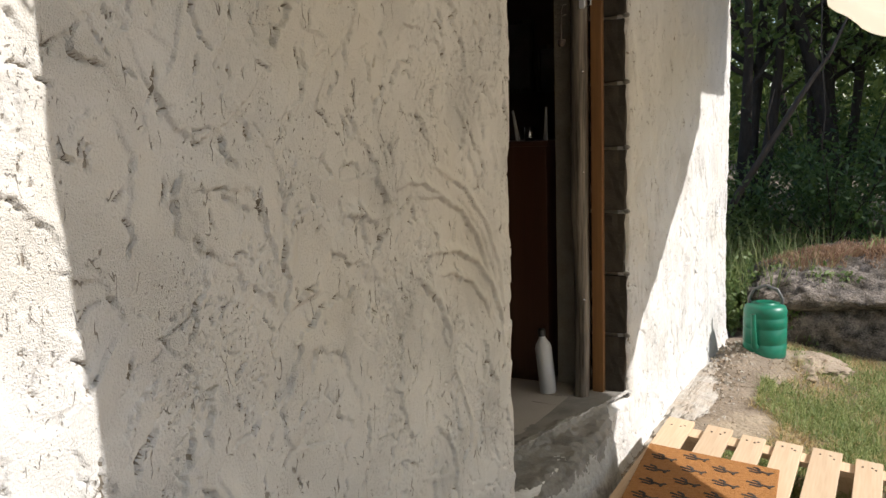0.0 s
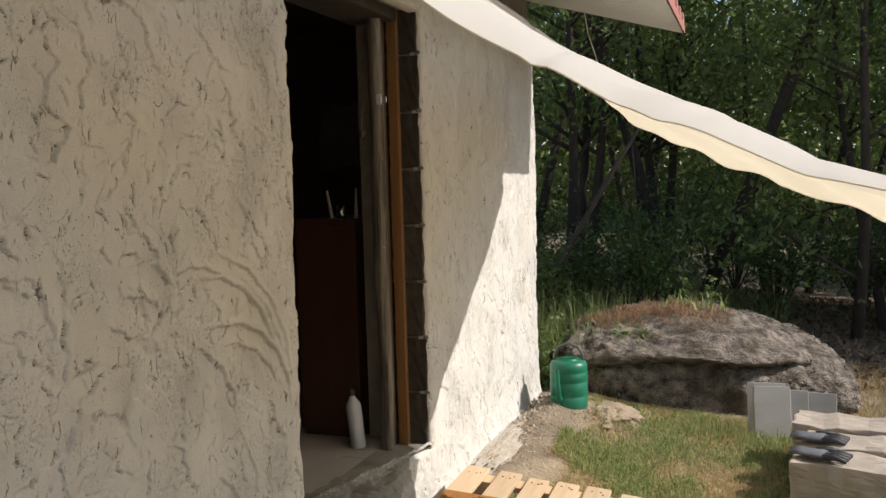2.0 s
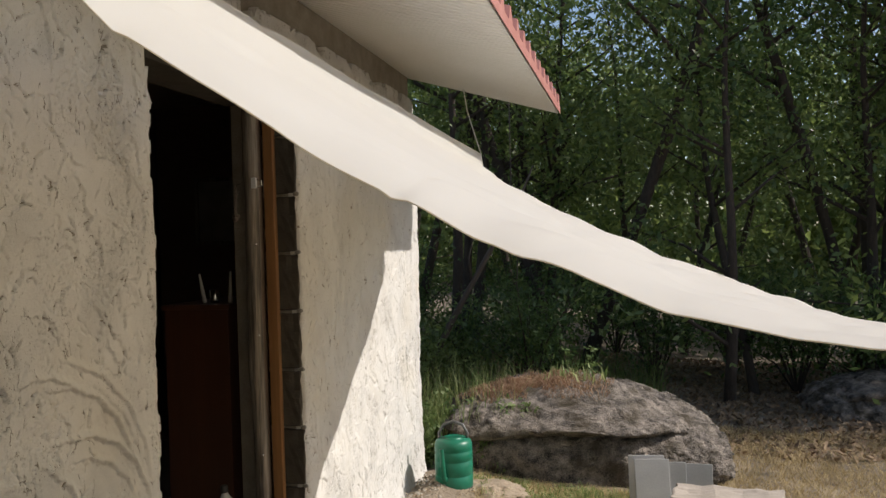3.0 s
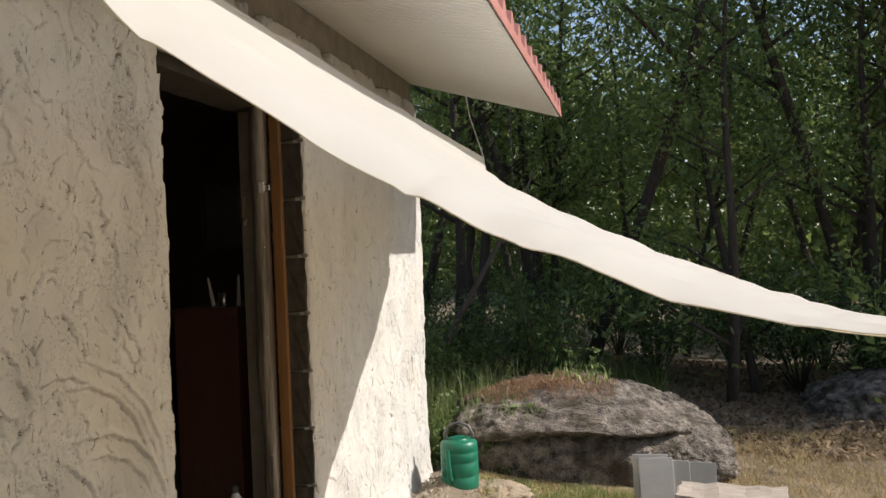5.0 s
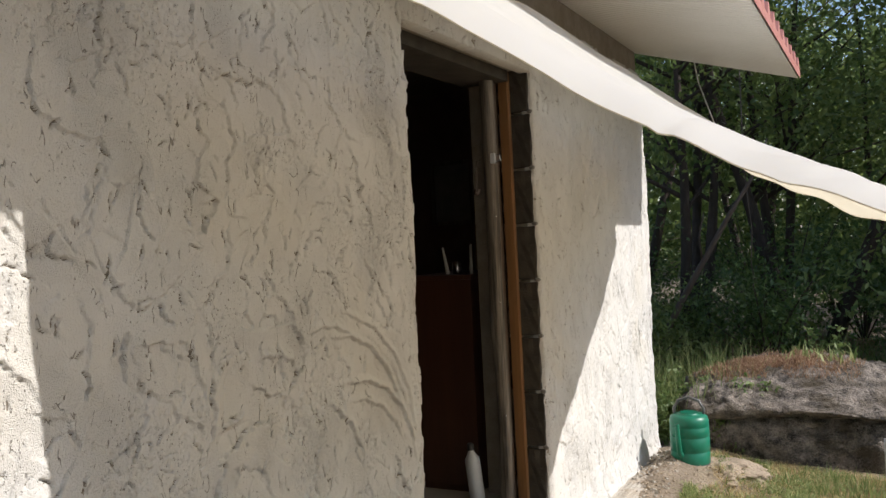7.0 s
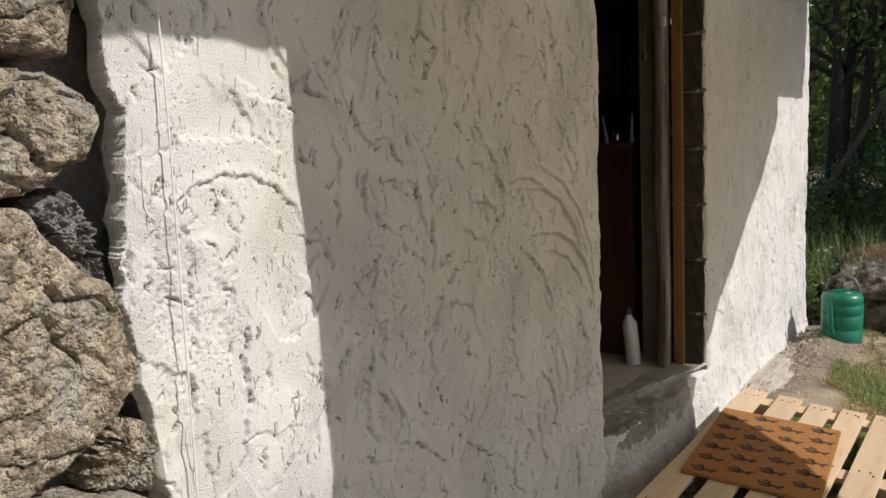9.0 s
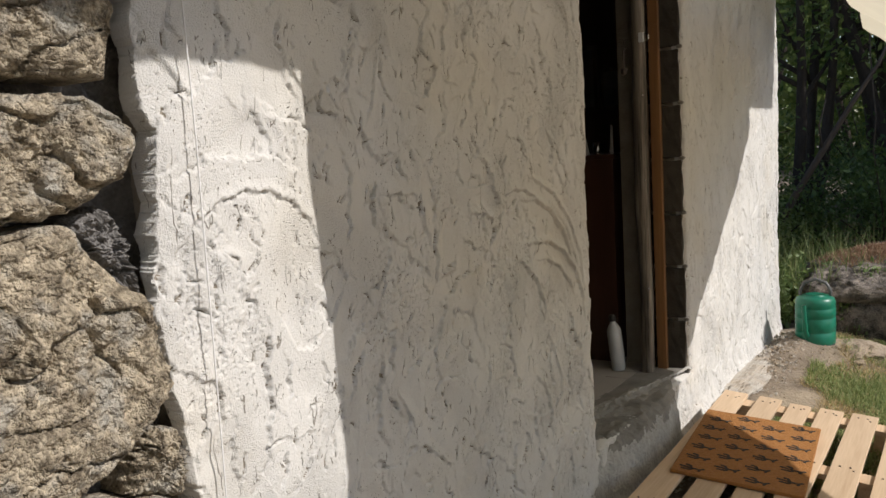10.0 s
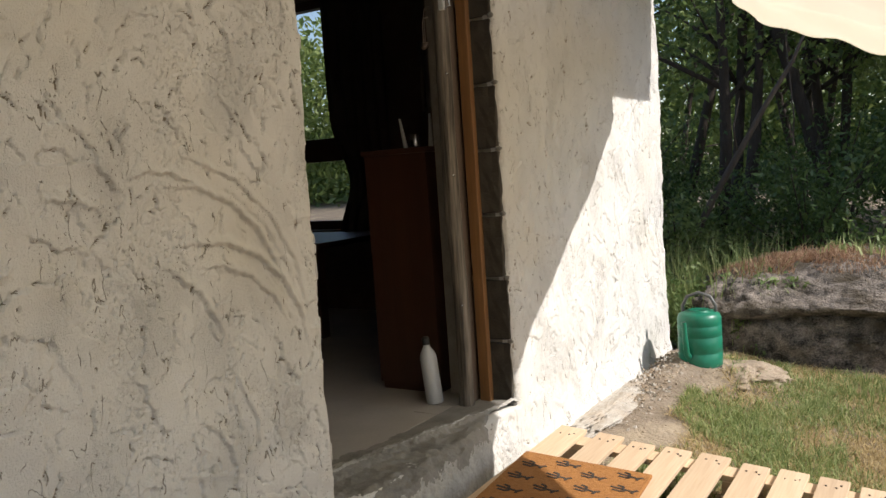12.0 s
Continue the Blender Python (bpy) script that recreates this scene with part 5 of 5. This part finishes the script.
spots += [(4.7, 9.0, 3), (6.2, 9.0, 9), (8.0, 9.3, 9), (9.8, 9.9, 9), (11.2, 10.8, 0)]
# unseen trees behind the camera, added to cut skylight on the wall's left
spots += [(2.6, -3.6, 0), (4.4, -3.0, 0), (6.4, -3.6, 0), (1.2, -5.4, 0), (3.6, -5.8, 0), (5.6, -6.0, 0), (8.6, -4.2, 0), (-0.6, -7.5, 0)]
for n_, (x, y, row) in enumerate(spots):
    s = rng.uniform(0.85, 1.15)
    m = pose(x, y, float(ground_z(x, y)) - 0.02, 0, 0, rng.uniform(0, 360)) @ Matrix.Scale(1, 4)
    k = kinds[0 if row == 9 else int(rng.integers(0, 4))]
    if n_ < 4:
        k = kinds[n_]
        k.matrix_world = m
    else:
        copy_thing(k, m)

# undergrowth of the wood
shrubs = []
for sd, r_, h_, mt in ((31, 0.7, 1.1, LEAF_DARK), (32, 0.55, 0.8, LEAF), (33, 0.9, 1.7, LEAF_DARK)):
    rg = np.random.default_rng(sd)
    root = thing("shrub", pose(0, -40, -30), "dense dark green undergrowth shrub", "shrub", "shrubs under the trees")
    bm = bmesh.new()
    cl = []
    for _ in range(14):
        a, l = rg.uniform(0, 6.28), r_ * rg.uniform(0.3, 1.0)
        tip = (math.cos(a) * l, math.sin(a) * l, h_ * rg.uniform(0.4, 1.0))
        tube(bm, [(0, 0, -0.05), (tip[0] * 0.4, tip[1] * 0.4, tip[2] * 0.6), tip], [0.012, 0.009, 0.004], 5)
        for f in (0.5, 0.75, 1.0):
            cl.append((tip[0] * f, tip[1] * f, tip[2] * (0.3 + 0.7 * f)))
    part("stem", bm, BARK, root)
    leaves_mesh("foliage", cl, 70, 0.14, 0.028, mt, root, rg)
    shrubs.append(root)
ns = 0
for y0, x0, x1, st in ((7.7, -4.5, -0.6, 0.9), (9.0, -5, 8, 1.1), (10.6, -6, 9, 1.2), (12.5, -7, 4, 2.2)):
    x = x0
    while x < x1:
        px, py = x + rng.uniform(-0.4, 0.4), y0 + rng.uniform(-0.5, 0.5) + 0.1 * max(0, x - 2)
        m = pose(px, py, float(ground_z(px, py)), 0, 0, rng.uniform(0, 360))
        if ns < 3:
            shrubs[ns].matrix_world = m
        else:
            copy_thing(shrubs[int(rng.integers(0, 3))], m)
        ns += 1
        x += st

# leafy weeds at the house corner and round the boulder
def herb(x, y, z, h, n, seed, material):
    """A weed: a few upright stems set with narrow leaves."""
    rg = np.random.default_rng(seed)
    root = thing("weed", pose(x, y, z), "leafy green weed growing by the house corner", "weed", "weeds by the house corner")
    bm, pts = bmesh.new(), []
    for _ in range(n):
        a, l = rg.uniform(0, 6.28), h * rg.uniform(0.6, 1.0)
        lean = rg.uniform(0.05, 0.35) * l
        tip = Vector((math.cos(a) * lean, math.sin(a) * lean, l))
        foot = Vector((rg.normal(0, 0.03), rg.normal(0, 0.03), -0.03))
        tube(bm, [foot, foot.lerp(tip, 0.5) + Vector((0, 0, 0.05 * l)), tip], [0.003, 0.0025, 0.0012], 5)
        pts += [tuple(foot.lerp(tip, f) + Vector((0, 0, 0.03))) for f in np.linspace(0.2, 1.0, 7)]
    part("stem", bm, material, root)
    leaves_mesh("foliage", pts, 6, 0.020, 0.020, material, root, rg)


rw = np.random.default_rng(77)
for n_ in range(34):
    wx, wy = rw.uniform(-1.05, -0.35), rw.uniform(5.28, 6.3)
    herb(wx, wy, float(ground_z(wx, wy)), rw.uniform(0.15, 0.55), int(rw.integers(4, 9)), 200 + n_, WEED)
for wx, wy, h_ in ((-0.12, 6.35, 0.75), (0.02, 6.42, 0.70), (-0.02, 6.5, 0.78)):
    herb(wx, wy, float(ground_z(wx, wy)), h_, 6, int(wx * 100) + 300, WEED)

# far wood behind
far_c = np.stack([rng.uniform(-30, 34, 3600), rng.uniform(20, 28, 3600), 6.0 * rng.uniform(0, 1, 3600) ** 1.4], -1)
# sunlit look of the far wood comes from its brighter leaf colour
far_wood = leaves_mesh("far_wood", far_c, 44, 0.7, 0.15, LEAF_SUN, None, rng)
tagged(far_wood, "dense green wood in the distance", "woods", kind="stuff")

# dead branch leaning in the wood, and a dry climbing stem
dead = thing("leaning_branch", pose(-1.62, 7.5, float(ground_z(-1.62, 7.5))), "bare dead branch leaning among the trees", "branch")
bm = bmesh.new()
tube(bm, [(0.0, 0, -0.03), (0.12, 0, 0.38), (0.30, 0.02, 0.74), (0.52, 0.05, 1.12), (0.74, 0.08, 1.50), (0.96, 0.12, 1.85), (1.10, 0.2, 2.2)], [0.034, 0.032, 0.03, 0.027, 0.022, 0.015, 0.007], 8)
tube(bm, [(0.52, 0.05, 1.12), (0.50, 0.02, 1.35), (0.56, 0.0, 1.58)], [0.012, 0.009, 0.004], 6)
part("limb", bm, DEADWOOD, dead, smooth=True)
vine = thing("climbing_stem", pose(-0.72, 7.8, float(ground_z(-0.72, 7.8))), "thin dry climbing stem hanging in the trees", "stem")
bm = bmesh.new()
tube(bm, [(0.02, 0, 0.0), (0.03, 0, 0.4), (0.05, 0, 0.8), (0.0, 0, 1.1), (0.02, 0, 1.4), (-0.04, 0.1, 2.0), (-0.05, 0.2, 2.9)], 0.006, 6)
part("tendril", bm, DEADWOOD, vine, smooth=True)
